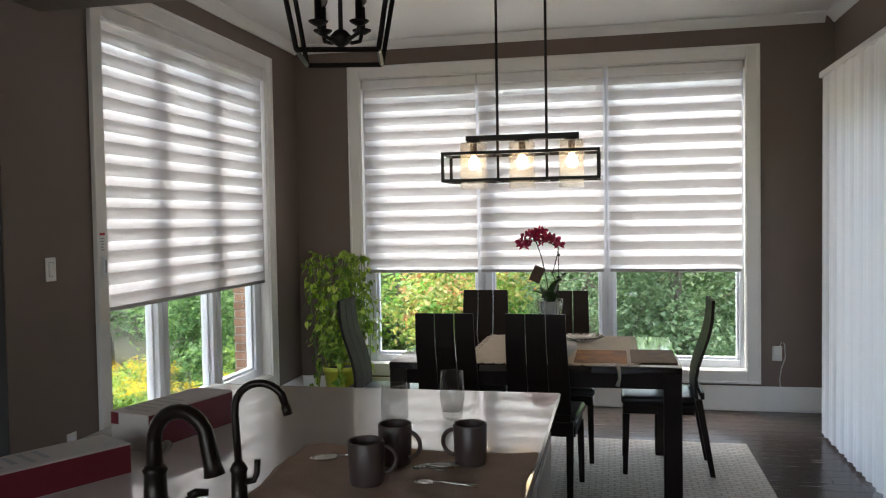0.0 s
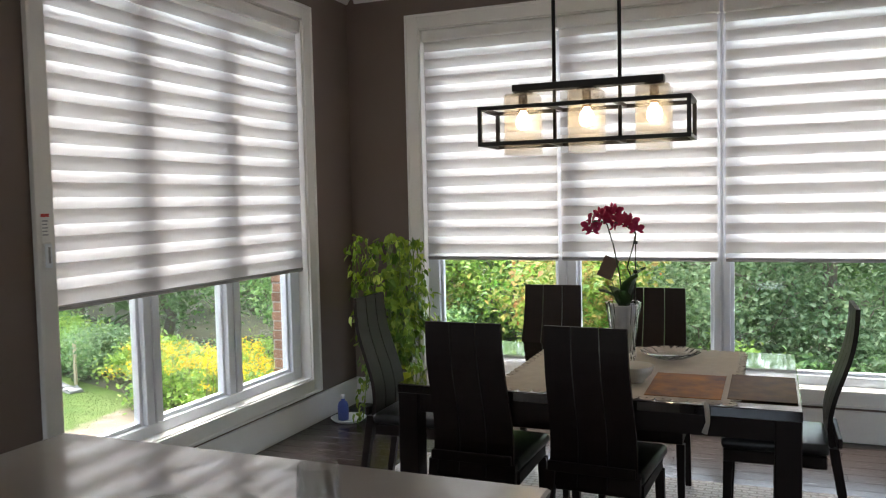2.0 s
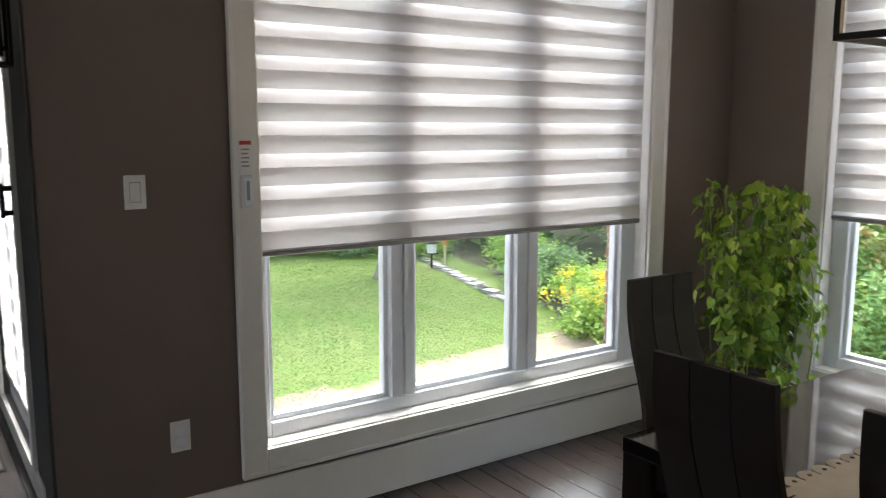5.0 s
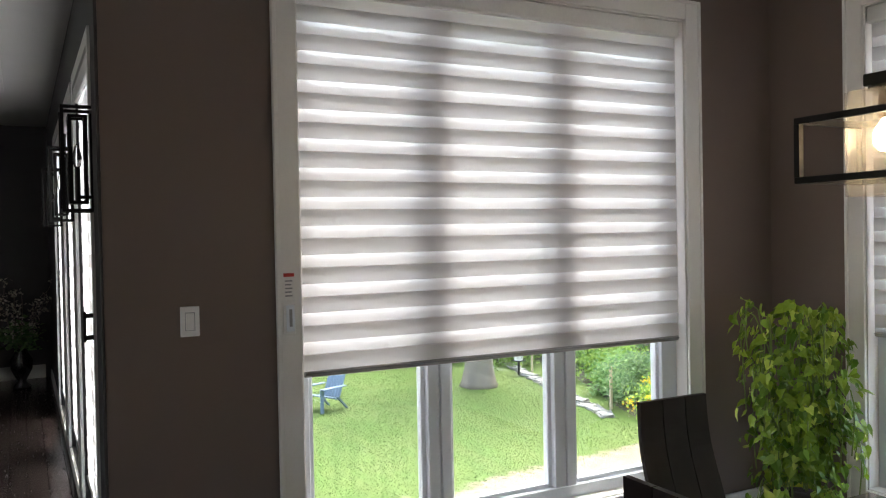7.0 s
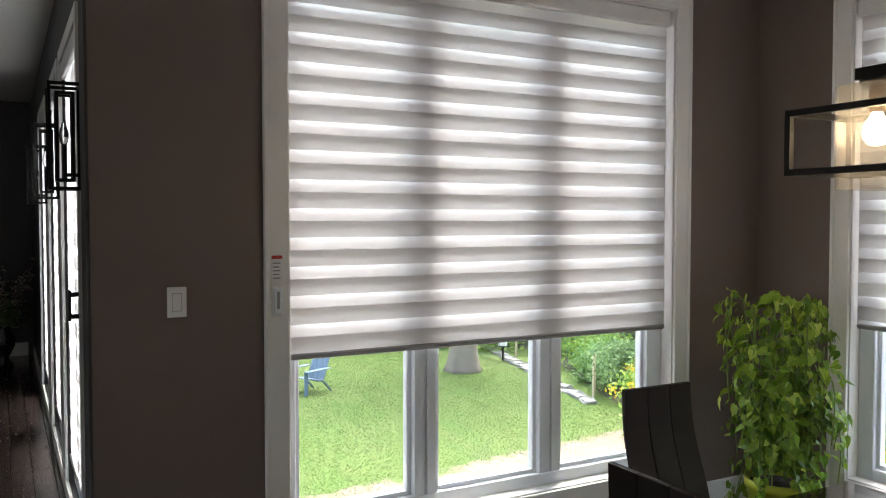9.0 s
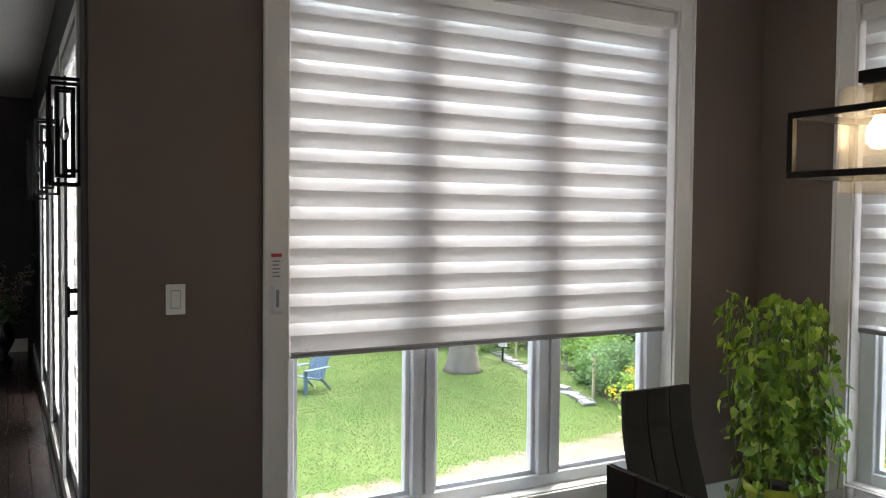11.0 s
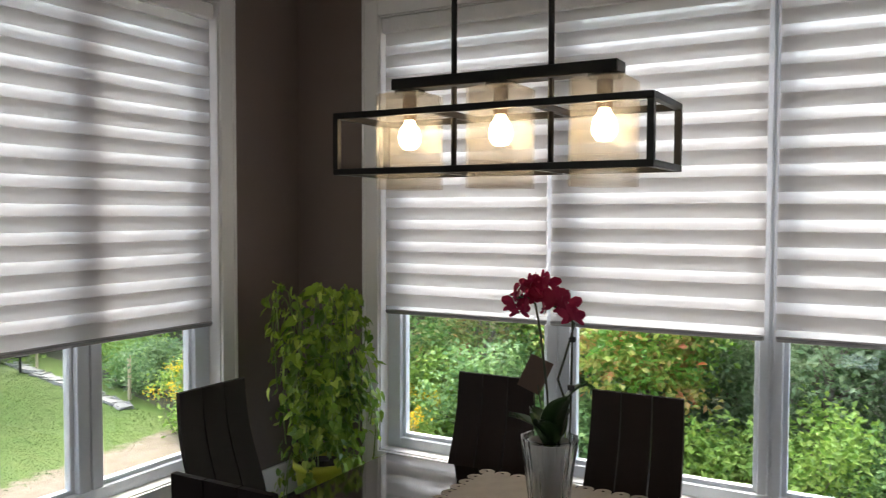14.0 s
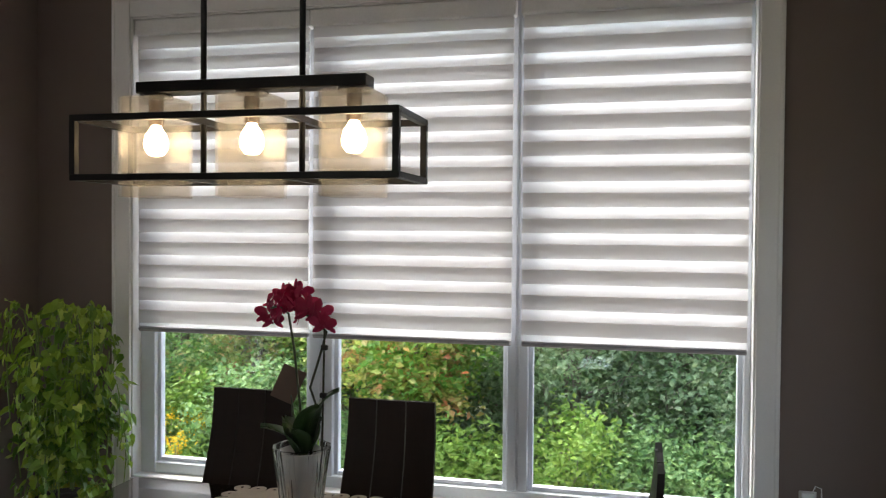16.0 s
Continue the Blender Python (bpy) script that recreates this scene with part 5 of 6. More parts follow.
def orchid():
    ox, oy = 2.306, -1.745
    z = TZ + 0.004
    th = empty("crystal_vase", pose(ox, oy, z), "cut crystal vase holding the orchid pot", "vase")
    H2 = 0.285
    ww = lambda a, zz: 1 + 0.035 * math.cos(12 * a + zz * 60)
    part("bowl", lathe(bmesh.new(), [(0, 0), (0.052, 0), (0.055, 0.02), (0.05, 0.06), (0.056, 0.12), (0.066, 0.2), (0.078, H2), (0.07, H2), (0.058, 0.2), (0.049, 0.12), (0.043, 0.07), (0, 0.06)], 48, ww), M_CRYSTAL, th, "ribbed clear crystal")
    th = empty("orchid", pose(ox, oy, z), "magenta orchid with thick dark leaves in a white pot", "houseplant")
    part("pot", lathe(bmesh.new(), [(0, 0.062), (0.036, 0.062), (0.042, 0.075), (0.052, 0.2), (0.063, 0.272), (0.057, 0.275), (0.048, 0.25), (0, 0.245)], 32), M_MILK, th, "white liner pot", smooth=True)
    part("soil", lathe(bmesh.new(), [(0.05, 0.252), (0, 0.262)], 16), M_SOIL, th)
    M_OL = leaf_mat("orchid_leaf", (0.035, 0.08, 0.02), (0.05, 0.11, 0.03), gloss=0.3, through_light=0.1)
    M_OF = leaf_mat("orchid_petals", (0.36, 0.008, 0.055), (0.50, 0.02, 0.10), gloss=0.55, through_light=0.3)
    rng = random.Random(4)
    for az, ln, lift in ((20, 0.2, 1.5), (70, 0.14, 0.8), (150, 0.17, 0.9), (200, 0.22, 0.65), (265, 0.13, 1.1), (320, 0.2, 1.3)):
        bm = bmesh.new()
        a = radians(az)
        d = Vector((math.cos(a), math.sin(a), 0))
        w = Vector((-math.sin(a), math.cos(a), 0))
        rows = []
        for i in range(9):
            u = i / 8
            c = Vector((0, 0, 0.25)) + d * (ln * (0.15 * u + 0.35 * u * u)) + Vector((0, 0, ln * lift * (u - 0.4 * u * u)))
            hw = 0.036 * math.sin(math.pi * min(0.98, 0.12 + 0.86 * u)) + 0.003
            rows.append([bm.verts.new(c - w * hw + Vector((0, 0, 0.012))), bm.verts.new(c), bm.verts.new(c + w * hw + Vector((0, 0, 0.012))), bm.verts.new(c - d * 0.006)])
        for r, s in zip(rows, rows[1:]):
            for k in range(4):
                kk = (k + 1) % 4
                bm.faces.new((r[k], r[kk], s[kk], s[k]))
        part("leaf", bm, M_OL, th, smooth=True)
    M_STEM = mat("dark_stem", (0.05, 0.07, 0.03), (0.035, 0.03, 0.02), rough=0.5, bump=0.1)
    s1 = [(0.0, 0.01, 0.25), (-0.02, 0.03, 0.40), (-0.055, 0.07, 0.54), (-0.09, 0.11, 0.63), (-0.13, 0.14, 0.65), (-0.17, 0.16, 0.64)]
    s2 = [(0.02, 0.0, 0.25), (0.05, 0.01, 0.36), (0.015, 0.02, 0.44), (0.04, 0.03, 0.53), (0.05, 0.05, 0.59), (0.0, 0.07, 0.625), (-0.05, 0.09, 0.64)]
    for s in (s1, s2):
        part("flower_stem", tube(bmesh.new(), s, 0.0035, 7), M_STEM, th, smooth=True)
    part("stake", tube(bmesh.new(), [(0.05, 0.02, 0.25), (0.052, 0.03, 0.60)], 0.003, 6), M_STEM, th)
    for p in ((0.052, 0.03, 0.55), (0.051, 0.025, 0.42)):
        part("clip", boxes(((p[0] - 0.009, p[1] - 0.006, p[2] - 0.007), (p[0] + 0.009, p[1] + 0.006, p[2] + 0.007), 0.002, 1)), M_BLACK, th)

    def flower(c, yaw, tilt, size):
        v, f = [], []
        R = pose(*c, tilt, 0, yaw)
        for k, (ang, ln, wd) in enumerate(((90, 1.0, 0.55), (210, 1.0, 0.5), (330, 1.0, 0.5), (20, 1.05, 0.95), (160, 1.05, 0.95))):
            a = radians(ang)
            d, w = Vector((math.cos(a), 0, math.sin(a))), Vector((-math.sin(a), 0, math.cos(a)))
            b = len(v)
            ring = [(0.05, 0), (0.3, 0.5), (0.65, 0.62), (0.95, 0.3), (1.0, 0), (0.95, -0.3), (0.65, -0.62), (0.3, -0.5)]
            for q, r in ring:
                v.append(R @ ((d * q * ln + w * r * wd * 0.62 + Vector((0, -0.12 * q * q + 0.1 * abs(r) + (0.04 if k < 3 else 0), 0))) * size))
            v.append(R @ ((d * 0.5 * ln + Vector((0, 0.05 if k < 3 else 0.0, 0))) * size))
            for j in range(8):
                f.append((b + j, b + (j + 1) % 8, b + 8))
        me = bpy.data.meshes.new("flower")
        me.from_pydata([tuple(p) for p in v], [], f)
        me.materials.append(M_OF)
        ob = new("flower", me)
        ob.parent = th
        lip = lathe(bmesh.new(), [(0, -0.1), (0.09, -0.06), (0.12, 0.03), (0.06, 0.12), (0, 0.14)], 8)
        bmesh.ops.transform(lip, matrix=R @ Matrix.Translation((0, -0.12 * size, -0.12 * size)) @ Matrix.Scale(size, 4), verts=lip.verts)
        part("lip", lip, M_OF, ob, smooth=True)
    for i in range(22):
        u = i / 21
        dx = -0.135 + 0.27 * u
        flower((-0.075 + 0.83 * dx + rng.gauss(0, 0.01), 0.10 - 0.56 * dx + rng.gauss(0, 0.02), 0.63 + 0.04 * math.sin(3.1 * u) - 0.02 * u + rng.gauss(0, 0.022)), rng.gauss(0, 45), rng.gauss(-12, 18), rng.uniform(0.034, 0.044))
    M_CARD = mat("brown_card", (0.16, 0.09, 0.06), (0.12, 0.07, 0.05), rough=0.5, bump=0.02)
    part("plant_tag", boxes(((-0.035, -0.001, -0.05), (0.035, 0.001, 0.05))), M_CARD, th, "brown plant tag").matrix_local = pose(-0.085, 0.10, 0.43, 0, 24, 15)
    part("tag_stick", tube(bmesh.new(), [(-0.02, 0.03, 0.25), (-0.075, 0.095, 0.40)], 0.002, 5), M_STEM, th)


orchid()
th = empty("crystal_dish", pose(2.487, -1.548, TZ + 0.004), "shallow cut crystal dish on the lace", "dish")
part("bowl", lathe(bmesh.new(), [(0, 0), (0.05, 0), (0.09, 0.012), (0.135, 0.035), (0.131, 0.039), (0.085, 0.018), (0, 0.008)], 40, lambda a, z: 1 + 0.03 * math.cos(16 * a) * (z > 0.02)), M_CRYSTAL, th)
th = empty("white_bowl", pose(2.40, -2.06, TZ + 0.004), "plain white ceramic bowl on the lace", "bowl")
part("bowl", lathe(bmesh.new(), [(0, 0), (0.04, 0), (0.042, 0.006), (0.07, 0.035), (0.082, 0.068), (0.079, 0.069), (0.066, 0.038), (0.035, 0.01), (0, 0.009)], 36), M_MILK, th, smooth=True)

# ---------------------------------------------------------------- things on the island
M_TOWEL = mat("brown_towel", (0.50, 0.35, 0.27), (0.40, 0.28, 0.21), rough=0.95, scale=12, grain=170, bump=0.7)
M_MUG = mat("dark_glazed_stoneware", (0.085, 0.058, 0.050), (0.055, 0.038, 0.034), rough=0.42, scale=14, grain=90, bump=0.03)
M_STEEL = mat("polished_steel", (0.62, 0.60, 0.57), (0.56, 0.54, 0.52), rough=0.15, metal=1.0, bump=0.0)
M_TUMBLER = pane_mat("drinking_glass", (0.95, 0.96, 0.96), 0.03, 0.09)
M_FAUCET = mat("oil_rubbed_bronze", (0.016, 0.012, 0.0105), (0.03, 0.02, 0.015), rough=0.35, metal=0.6, scale=14, grain=90, bump=0.03)


def towel():
    bm = bmesh.new()
    nx, ny = 44, 30
    top, bot = [], []
    for i in range(nx + 1):
        a, b = [], []
        for j in range(ny + 1):
            u, w = i / nx, j / ny
            x = 1.852 + 0.637 * u + 0.03 * (1 - w) * (1 - u) + 0.006 * math.sin(9 * w)
            y = -5.01 + 0.437 * w + 0.012 * math.sin(7 * u)
            z = IZ + 0.006 + 0.0035 * math.sin(31 * u + 4 * math.sin(5 * w)) * math.sin(17 * w + 3 * u) + 0.003 * noise.noise((x * 9, y * 9, 3))
            a.append(bm.verts.new((x, y, max(z, IZ + 0.003))))
            b.append(bm.verts.new((x, y, IZ + 0.0005)))
        top.append(a)
        bot.append(b)
    for g, flip in ((top, False), (bot, True)):
        for i in range(nx):
            for j in range(ny):
                q = (g[i][j], g[i + 1][j], g[i + 1][j + 1], g[i][j + 1])
                bm.faces.new(q[::-1] if flip else q)
    for i in range(nx):
        bm.faces.new((top[i][0], bot[i][0], bot[i + 1][0], top[i + 1][0]))
        bm.faces.new((top[i + 1][ny], bot[i + 1][ny], bot[i][ny], top[i][ny]))
    for j in range(ny):
        bm.faces.new((top[0][j + 1], bot[0][j + 1], bot[0][j], top[0][j]))
        bm.faces.new((top[nx][j], bot[nx][j], bot[nx][j + 1], top[nx][j + 1]))
    solid("dish_towel", bm, M_TOWEL, "crumpled brown towel spread on the worktop", "towel", kind="object", smooth=True)


towel()
ZT = IZ + 0.012


def mug(x, y, yaw, label):
    th = empty("mug", pose(x, y, ZT, 0, 0, yaw), label, "mug", "mugs drying on the towel")
    part("cup", lathe(bmesh.new(), [(0, 0.0), (0.036, 0), (0.039, 0.004), (0.041, 0.05), (0.0425, 0.098), (0.041, 0.101), (0.0385, 0.098), (0.036, 0.01), (0, 0.007)], 32), M_MUG, th, smooth=True)
    part("handle", tube(bmesh.new(), [(0.0395 + 0.031 * math.sin(math.pi * i / 12), 0, 0.052 + 0.031 * math.cos(math.pi * i / 12)) for i in range(13)], 0.0055, 8), M_MUG, th, smooth=True)


mug(2.127, -4.885, 25, "dark brown glazed mug on the towel")
mug(2.152, -4.725, -15, "dark brown glazed mug on the towel")
mug(2.337, -4.70, 175, "dark brown glazed mug on the towel")


def tumbler(x, y, z, r, h, label, waist=0.0):
    th = empty("drinking_glass", pose(x, y, z), label, "glass", "glasses on the worktop")
    part("glass", lathe(bmesh.new(), [(0, 0), (r * 0.72, 0), (r * 0.8, 0.006), (r * (0.98 + waist), h * 0.45), (r * 0.93, h), (r * 0.93 - 0.0018, h), (r * (0.98 + waist) - 0.002, h * 0.45), (r * 0.74, 0.022), (0, 0.018)], 36), M_TUMBLER, th, smooth=True)


tumbler(2.193, -4.205, IZ, 0.038, 0.145, "clear bulging tumbler on the worktop", 0.06)
tumbler(2.08, -4.465, IZ, 0.040, 0.157, "clear straight tumbler on the worktop")
tumbler(1.288, -4.237, IZ, 0.036, 0.13, "clear tumbler beside the cardboard box")


def spoon(x, y, yaw, s, label):
    th = empty("spoon", pose(x, y, ZT + 0.003, 0, 0, yaw), label, "spoon", "spoons on the towel")
    b = lathe(bmesh.new(), [(0, -0.004), (0.012, -0.002), (0.02, 0.004), (0.0185, 0.0045), (0.011, 0.0005), (0, -0.001)], 18)
    bmesh.ops.scale(b, verts=b.verts, vec=(1.5 * s, s, s))
    part("bowl", b, M_STEEL, th, smooth=True)
    part("handle", tube(bmesh.new(), [(0.026 * s, 0, 0.004), (0.05 * s, 0, 0.006), (0.10 * s, 0, 0.005), (0.15 * s, 0, 0.004)], [0.0025, 0.002, 0.003, 0.004], 6), M_STEEL, th, smooth=True)


spoon(1.97, -4.725, 25, 1.3, "large steel spoon lying face down on the towel")
spoon(2.26, -4.87, -8, 0.85, "small steel teaspoon on the towel")
for i, a in enumerate((-14, 3, 15, -4)):
    spoon(2.215 + 0.008 * i, -4.77 + 0.01 * i, a, 0.55, "small steel teaspoon on the towel")


def carton(m, w, l, h, label):
    M = mat("white_printed_card", (0.55, 0.50, 0.46), (0.45, 0.41, 0.38), rough=0.6, bump=0.05)
    R = mat("dark_red_print", (0.17, 0.018, 0.025), (0.13, 0.014, 0.02), rough=0.45, bump=0.02)
    th = empty("cardboard_box", m, label, "box", "cartons on the worktop")
    part("carton", boxes(((-w / 2, -l / 2, 0), (w / 2, l / 2, h), 0.002, 1)), M, th)
    part("red_panel", boxes(((w / 2 - 0.0005, -l / 2 + 0.002, 0.002), (w / 2 + 0.0008, l / 2 - 0.002, h - 0.004))), R, th, "dark red printed side")
    part("red_corner", boxes(((-w / 2 + 0.002, -l / 2 - 0.0008, h * 0.65), (-w / 2 + 0.03, -l / 2 + 0.0005, h - 0.003))), R, th)
    for k in range(5):
        part("text_bar", boxes(((-w / 2 + 0.02, -l / 2 + 0.03 + 0.035 * k, h - 0.0004), (w / 2 - 0.03 - 0.01 * (k % 3), -l / 2 + 0.042 + 0.035 * k, h + 0.0007))), M_GREY, th)


carton(pose(1.426, -4.51, IZ + 0.0005, 0, 0, -14), 0.14, 0.34, 0.10, "white and dark red cardboard box on the worktop")
carton(pose(1.368, -4.992, IZ + 0.0005, 0, 0, -28), 0.14, 0.36, 0.075, "white and dark red cardboard box by the sink")


def faucets():
    th = empty("water_tap", pose(1.889, -5.043, IZ), "slim black gooseneck drinking-water tap", "tap")
    part("base", lathe(bmesh.new(), [(0, 0), (0.024, 0), (0.024, 0.006), (0.018, 0.012), (0.017, 0.075), (0.02, 0.082), (0.014, 0.095), (0.009, 0.10), (0, 0.10)], 20), M_FAUCET, th, smooth=True)
    arc = [(0, 0, 0.09), (-0.004, 0, 0.16), (-0.006, 0, 0.20)] + [(0.052 - 0.058 * math.cos(radians(a)), 0.01 * a / 180, 0.215 + 0.055 * math.sin(radians(a))) for a in range(10, 160, 15)] + [(0.109, 0.01, 0.215)]
    part("spout", tube(bmesh.new(), arc, 0.0085, 12), M_FAUCET, th, smooth=True)
    part("nozzle", tube(bmesh.new(), [(0.107, 0.01, 0.222), (0.112, 0.01, 0.202)], 0.0105, 12), M_FAUCET, th, smooth=True)
    part("lever", tube(bmesh.new(), [(0.014, 0, 0.055), (0.035, 0.0, 0.06), (0.042, 0, 0.075), (0.044, 0, 0.105)], [0.008, 0.007, 0.0065, 0.0075], 8), M_FAUCET, th, smooth=True)
    th = empty("kitchen_tap", pose(1.702, -5.065, IZ), "heavy dark bronze kitchen tap with curved spout", "tap")
    part("base", lathe(bmesh.new(), [(0, 0), (0.034, 0), (0.034, 0.008), (0.026, 0.016), (0.024, 0.07), (0.028, 0.08), (0.02, 0.09), (0, 0.09)], 22), M_FAUCET, th, smooth=True)
    arc = [(0, 0, 0.06), (0.0, 0, 0.12)] + [(0.07 - 0.07 * math.cos(radians(a)), -0.02 * a / 180, 0.14 + 0.072 * math.sin(radians(a))) for a in range(0, 165, 15)] + [(0.148, -0.02, 0.10), (0.152, -0.02, 0.08)]
    part("spout", tube(bmesh.new(), arc, [0.018] * 2 + [0.0165] * 11 + [0.019, 0.023], 14), M_FAUCET, th, smooth=True)
    part("lever", tube(bmesh.new(), [(-0.01, 0.02, 0.07), (-0.03, 0.06, 0.085), (-0.04, 0.12, 0.10)], [0.011, 0.009, 0.012], 10), M_FAUCET, th, smooth=True)
    th = empty("soap_pump", pose(1.80, -5.095, IZ), "small dark soap pump beside the tap", "soap pump")
    part("base", lathe(bmesh.new(), [(0, 0), (0.02, 0), (0.018, 0.012), (0.01, 0.016), (0.009, 0.035), (0, 0.036)], 16), M_FAUCET, th, smooth=True)
    part("spout", tube(bmesh.new(), [(0, 0, 0.034), (0.012, 0.006, 0.042), (0.035, 0.018, 0.04)], [0.011, 0.01, 0.007], 10), M_FAUCET, th, smooth=True)


faucets()

# ---------------------------------------------------------------- next room
def hall_window(a, b):
    th = empty("hall_window", pose(0, YH, 0), "tall white-framed window with a zebra blind", "window", kind="structure")
    z0, z1 = 0.1, 2.55
    w = 0.07
    part("casing", boxes(((a - w, -0.018, z0 - w), (a, -0.001, z1 + w)), ((b, -0.018, z0 - w), (b + w, -0.001, z1 + w)), ((a, -0.0175, z1), (b, -0.001, z1 + w)), ((a, -0.0175, z0 - w), (b, -0.001, z0))), M_TRIM, th)
    part("window_frame", boxes(((a, 0.03, z0), (a + 0.06, 0.12, z1)), ((b - 0.06, 0.03, z0), (b, 0.12, z1)), ((a + 0.06, 0.03, z0), (b - 0.06, 0.12, z0 + 0.07)), ((a + 0.06, 0.03, z1 - 0.07), (b - 0.06, 0.12, z1)), (((a + b) / 2 - 0.04, 0.03, z0 + 0.07), ((a + b) / 2 + 0.04, 0.12, z1 - 0.07))), M_PVC, th)
    g = part("pane", boxes(((a + 0.05, 0.08, z0 + 0.05), (b - 0.05, 0.085, z1 - 0.05))), M_PANE, th)
    g.visible_shadow = False
    bl = empty("zebra_blind", pose(0, YH, 0), "white zebra blind lowered over a tall window", "window blind", "zebra blinds of the next room")
    me = finish(boxes(((a + 0.02, 0.012, 0), (b - 0.02, 0.0128, 0.075))), "band", M_SOLID)
    for k in range(18):
        shared("band", me, bl, (0, 0, z0 + 0.2 + 0.12 * k))
    part("sheer_cloth", boxes(((a + 0.02, 0.0135, z0 + 0.16), (b - 0.02, 0.0139, z1 - 0.04))), M_SHEER, bl)
    part("cassette", boxes(((a + 0.01, -0.01, z1 - 0.1), (b - 0.01, 0.028, z1 - 0.005), 0.01, 2)), M_PLATE, bl)
    part("bottom_rail", boxes(((a + 0.02, 0.005, z0 + 0.14), (b - 0.02, 0.02, z0 + 0.165), 0.005, 1)), M_RAIL, bl)


for a, b, _, _ in RET:
    hall_window(a, b)
th = empty("door_pull", pose(-0.83, YH - 0.02, 1.25), "black pull handle on the window casing", "handle")
part("grip", boxes(((-0.012, -0.045, -0.07), (0.012, -0.03, 0.07), 0.004, 1)), M_BLACK, th)
for z in (-0.05, 0.05):
    part("mount", boxes(((-0.01, -0.03, z - 0.01), (0.01, 0.001, z + 0.01))), M_BLACK, th)


def sconce(x):
    th = empty("wall_sconce", pose(x, YH, 0), "black open-frame wall sconce with a candle bulb", "wall lamp", "sconces of the next room")
    z0, z1, d, w, s = 1.77, 2.20, 0.15, 0.075, 0.0065
    part("back_plate", boxes(((-0.04, -0.012, z0 + 0.05), (0.04, 0, z1 - 0.05), 0.003, 1)), M_BLACK, th)
    for k, (a, b, c, e) in enumerate(((w, 0.016, d, 0.0), (w * 0.62, 0.045, d - 0.03, 0.035))):
        for z in (z0 + e, z1 - e):
            part("frame_bar", boxes(((-a, -c, z - s), (a, -c + 2 * s, z + s))), M_BLACK, th)
            part("frame_bar", boxes(((-a, -b - 2 * s, z - s), (a, -b, z + s))), M_BLACK, th)
            for x2 in (-a, a - 2 * s):
                part("frame_bar", boxes(((x2, -c + 2 * s, z - s), (x2 + 2 * s, -b - 2 * s, z + s))), M_BLACK, th)
        for x2 in (-a, a - 2 * s):
            for y2 in (-c, -b - 2 * s):
                part("frame_bar", boxes(((x2, y2, z0 + e + s), (x2 + 2 * s, y2 + 2 * s, z1 - e - s))), M_BLACK, th)
    part("candle", tube(bmesh.new(), [(0, -0.085, z0 + 0.04), (0, -0.085, z0 + 0.18)], 0.011, 12), M_BLACK, th)
    part("arm", boxes(((-0.008, -0.09, z0 + 0.05), (0.008, -0.012, z0 + 0.065))), M_BLACK, th)
    part("candle_bulb", tube(bmesh.new(), [(0, -0.085, z0 + 0.18), (0, -0.085, z0 + 0.20), (0, -0.085, z0 + 0.23), (0, -0.085, z0 + 0.27), (0, -0.085, z0 + 0.285)], [0.009, 0.017, 0.019, 0.009, 0.002], 12), M_BULB_OFF, th, smooth=True)


for x in (-0.56, -2.18, -3.75):
    sconce(x)

M_VASE = mat("black_ceramic", (0.012, 0.012, 0.013), rough=0.25, bump=0.0)
M_BLOSSOM = leaf_mat("dried_white_blossom", (0.55, 0.48, 0.38), (0.72, 0.66, 0.56))


def blossom_vase(x, y, seed, h=0.42):
    rng = np.random.default_rng(seed)
    th = empty("floor_vase", pose(x, y, 0), "dark floor vase with pale dried blossom branches", "vase", "vases in the next room")
    part("vase_body", lathe(bmesh.new(), [(0, 0), (0.09, 0), (0.10, 0.02), (0.045, 0.09), (0.11, 0.22), (0.12, 0.32), (0.06, h), (0.07, h + 0.03), (0.06, h + 0.03), (0, h - 0.02)], 24), M_VASE, th, smooth=True)
    tips = []
    for k in range(11):
        e = (rng.normal(0, 0.17), rng.normal(0, 0.17), rng.uniform(0.85, 1.25))
        p = limb_path(rng, (0, 0, h - 0.05), e, 5, 0.15)
        part("branch", tube(bmesh.new(), p, 0.004, 5), M_TWIG, th)
        tips += p[2:]
    part_ob = new("blossom", leaves_mesh("blossom", tips, 0.03, 420, 0.035, seed + 1, M_BLOSSOM))
    part_ob.parent = th
    ob = new("foliage", leaves_mesh("foliage", [(0, 0, 0.55), (0.1, 0, 0.6), (-0.1, 0.05, 0.62)], 0.09, 260, 0.07, seed + 2, M_LEAFS["dark"]))
    ob.parent = th


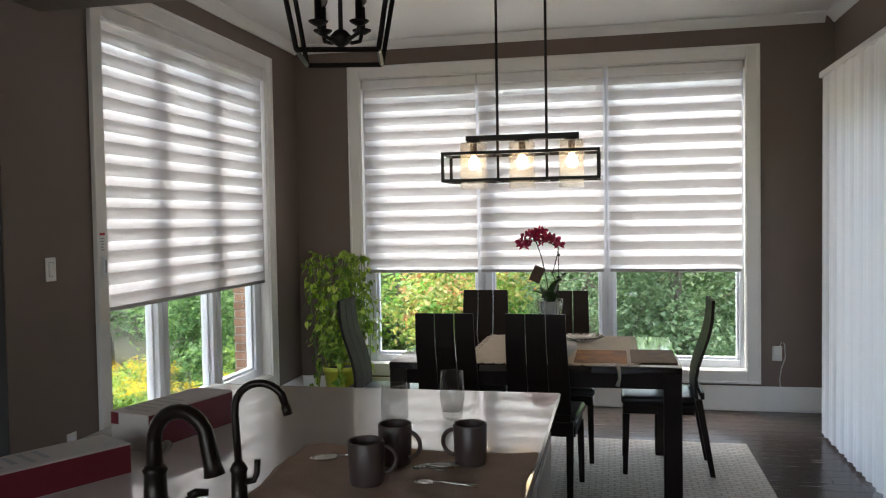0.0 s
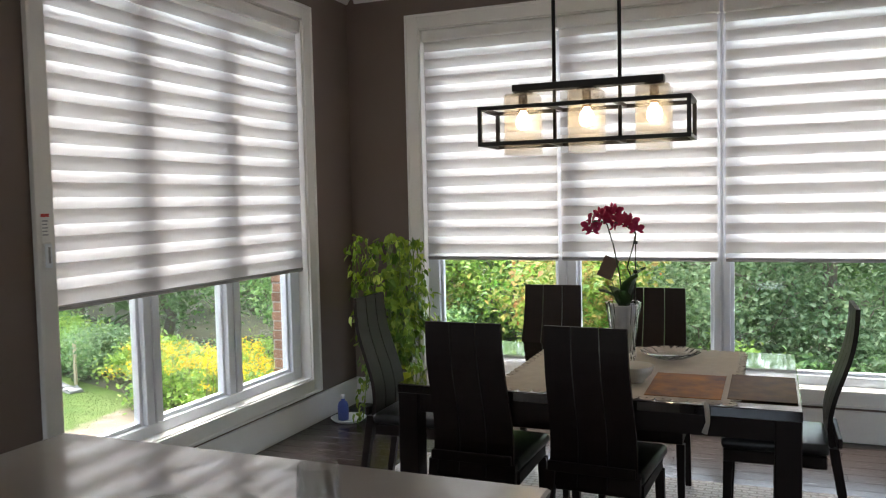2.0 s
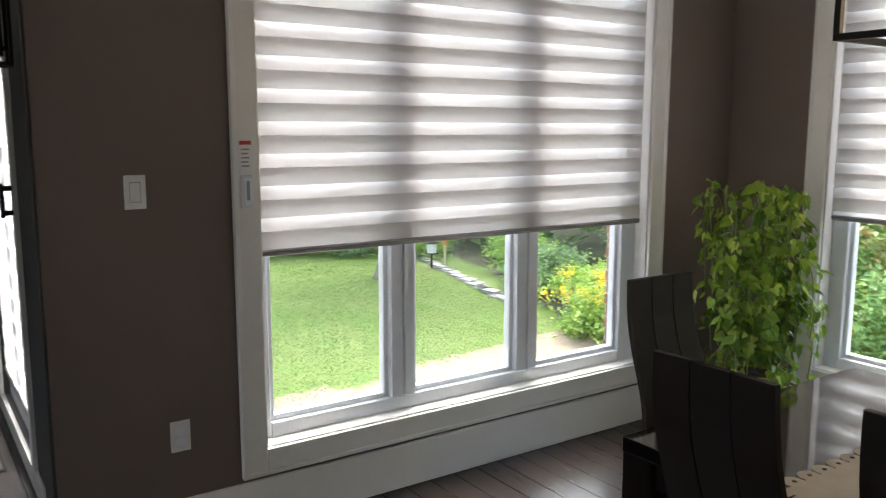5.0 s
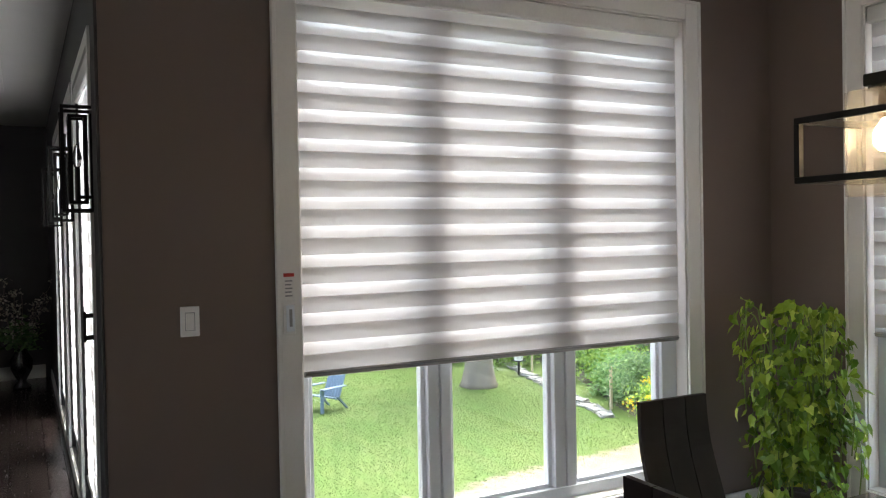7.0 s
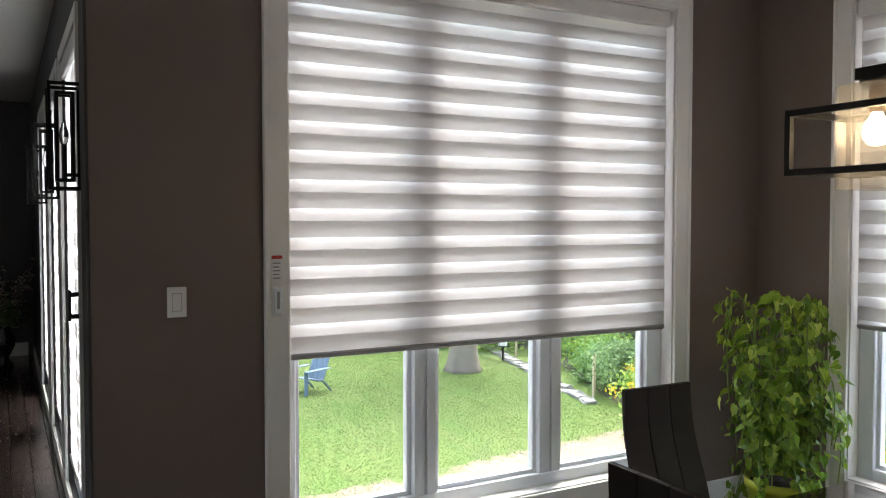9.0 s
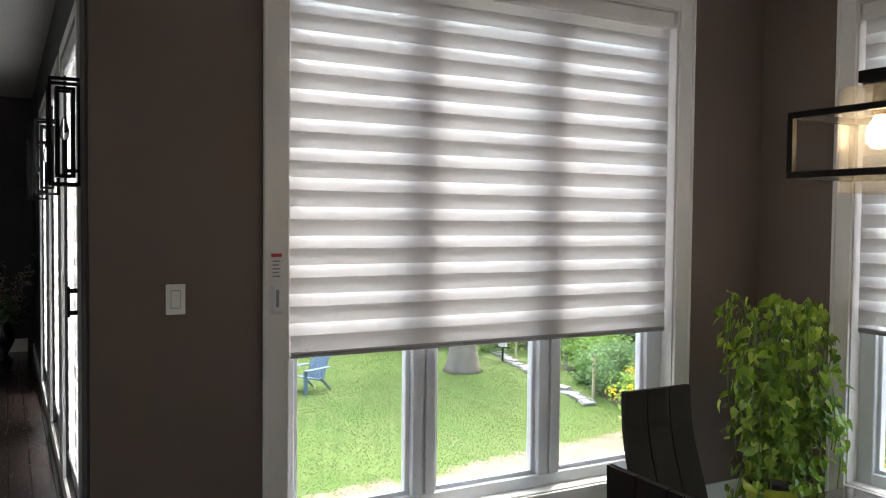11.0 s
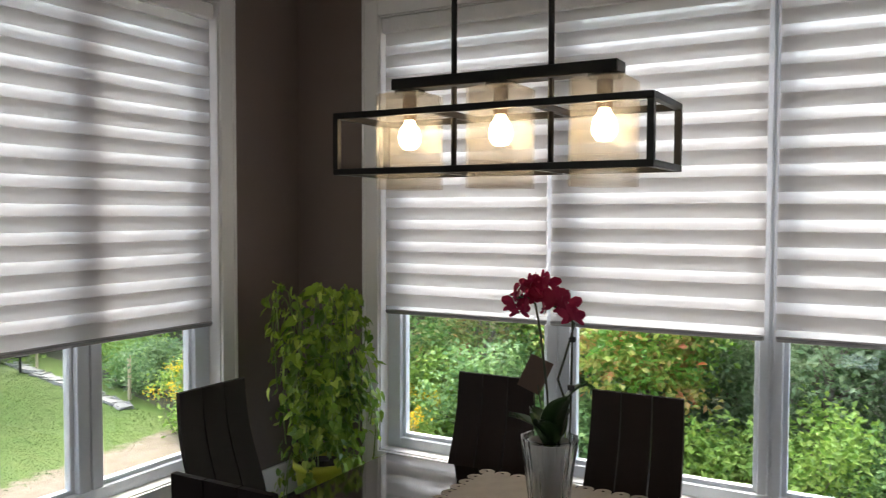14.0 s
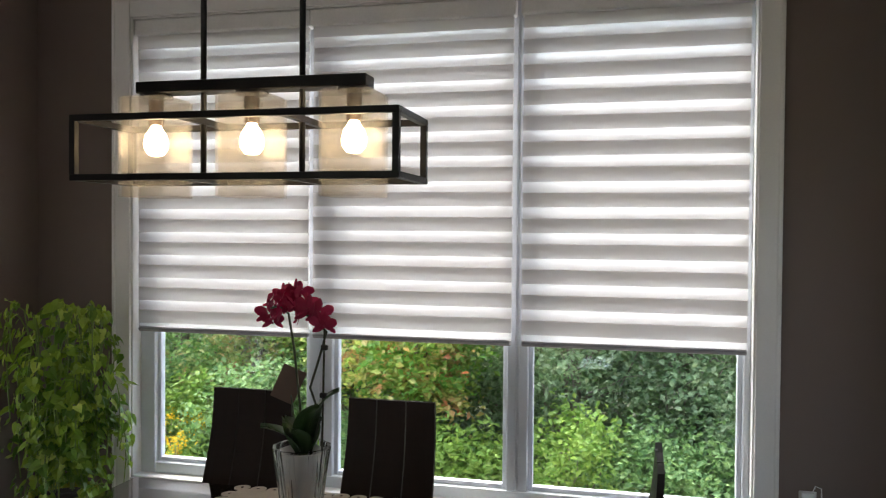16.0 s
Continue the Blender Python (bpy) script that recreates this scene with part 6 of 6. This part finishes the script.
blossom_vase(-7.1, -3.78, 61)
blossom_vase(-7.25, -4.15, 65)
# plain pale panel in a frame under the next room's ceiling
th = empty("ceiling_panel", pose(-4.6, -4.0, H), "pale framed panel on the ceiling of the next room", "ceiling light")
part("panel_frame", boxes(((-0.75, -0.62, -0.02), (0.75, -0.58, 0)), ((-0.75, 0.1, -0.02), (0.75, 0.14, 0)), ((-0.75, -0.58, -0.02), (-0.71, 0.1, 0)), ((0.71, -0.58, -0.02), (0.75, 0.1, 0))), M_PLATE, th)
part("panel_sheet", boxes(((-0.71, -0.58, -0.012), (0.71, 0.1, -0.004))), M_PVC, th)
th = empty("floor_vent", pose(-1.30, -3.60, 0), "black metal floor register by the window", "floor vent")
part("plate", boxes(((-0.16, -0.06, 0), (0.16, 0.06, 0.004), 0.001, 1)), M_BLACK, th)
for k in range(12):
    part("slat", boxes(((-0.145 + 0.024 * k, -0.045, 0.004), (-0.135 + 0.024 * k, 0.045, 0.0065))), M_GREY, th)

# ---------------------------------------------------------------- floor planks
PW = 0.125
rng = random.Random(77)
lengths = (0.9, 1.2, 1.5, 1.8)
plank_mesh = {}
for ln in lengths:
    plank_mesh[ln] = finish(boxes(((0.001, 0.001, -0.012), (ln - 0.001, PW - 0.001, 0), 0.0015, 1)), "plank", M_PLANK)
rest_v, rest_f = [], []
count = 0


def lay(y, x0, x1, near):
    global count
    x = x0
    while x < x1:
        ln = rng.choice(lengths)
        if x + ln > x1:
            # the last plank of a row is cut to fit
            if x1 - x > 0.05:
                shared("plank", plank_mesh[0.9], FLOOR, (x, y, 0)).scale = ((x1 - x) / 0.9, 1, 1)
            break
        if x + ln > x0:
            if near and count < 300:
                shared("plank", plank_mesh[ln], FLOOR, (x, y, 0))
                count += 1
            else:
                k = len(rest_v)
                rest_v.extend([(x + 0.001, y + 0.001, -0.0005), (x + ln - 0.001, y + 0.001, -0.0005), (x + ln - 0.001, y + PW - 0.001, -0.0005), (x + 0.001, y + PW - 0.001, -0.0005)])
                rest_f.append((k, k + 1, k + 2, k + 3))
        x += ln


y = -0.125
while y > YE:
    lay(y, 0.0, XR + 0.1, True)
    y -= PW
while y > YS:
    lay(y, XW, XR + 0.1, y > -4.6)
    y -= PW
me = bpy.data.meshes.new("planks")
me.from_pydata(rest_v, [], rest_f)
me.materials.append(M_PLANK)
ob = new("planks", me)
ob.parent = FLOOR
tagged(ob, kind="stuff")
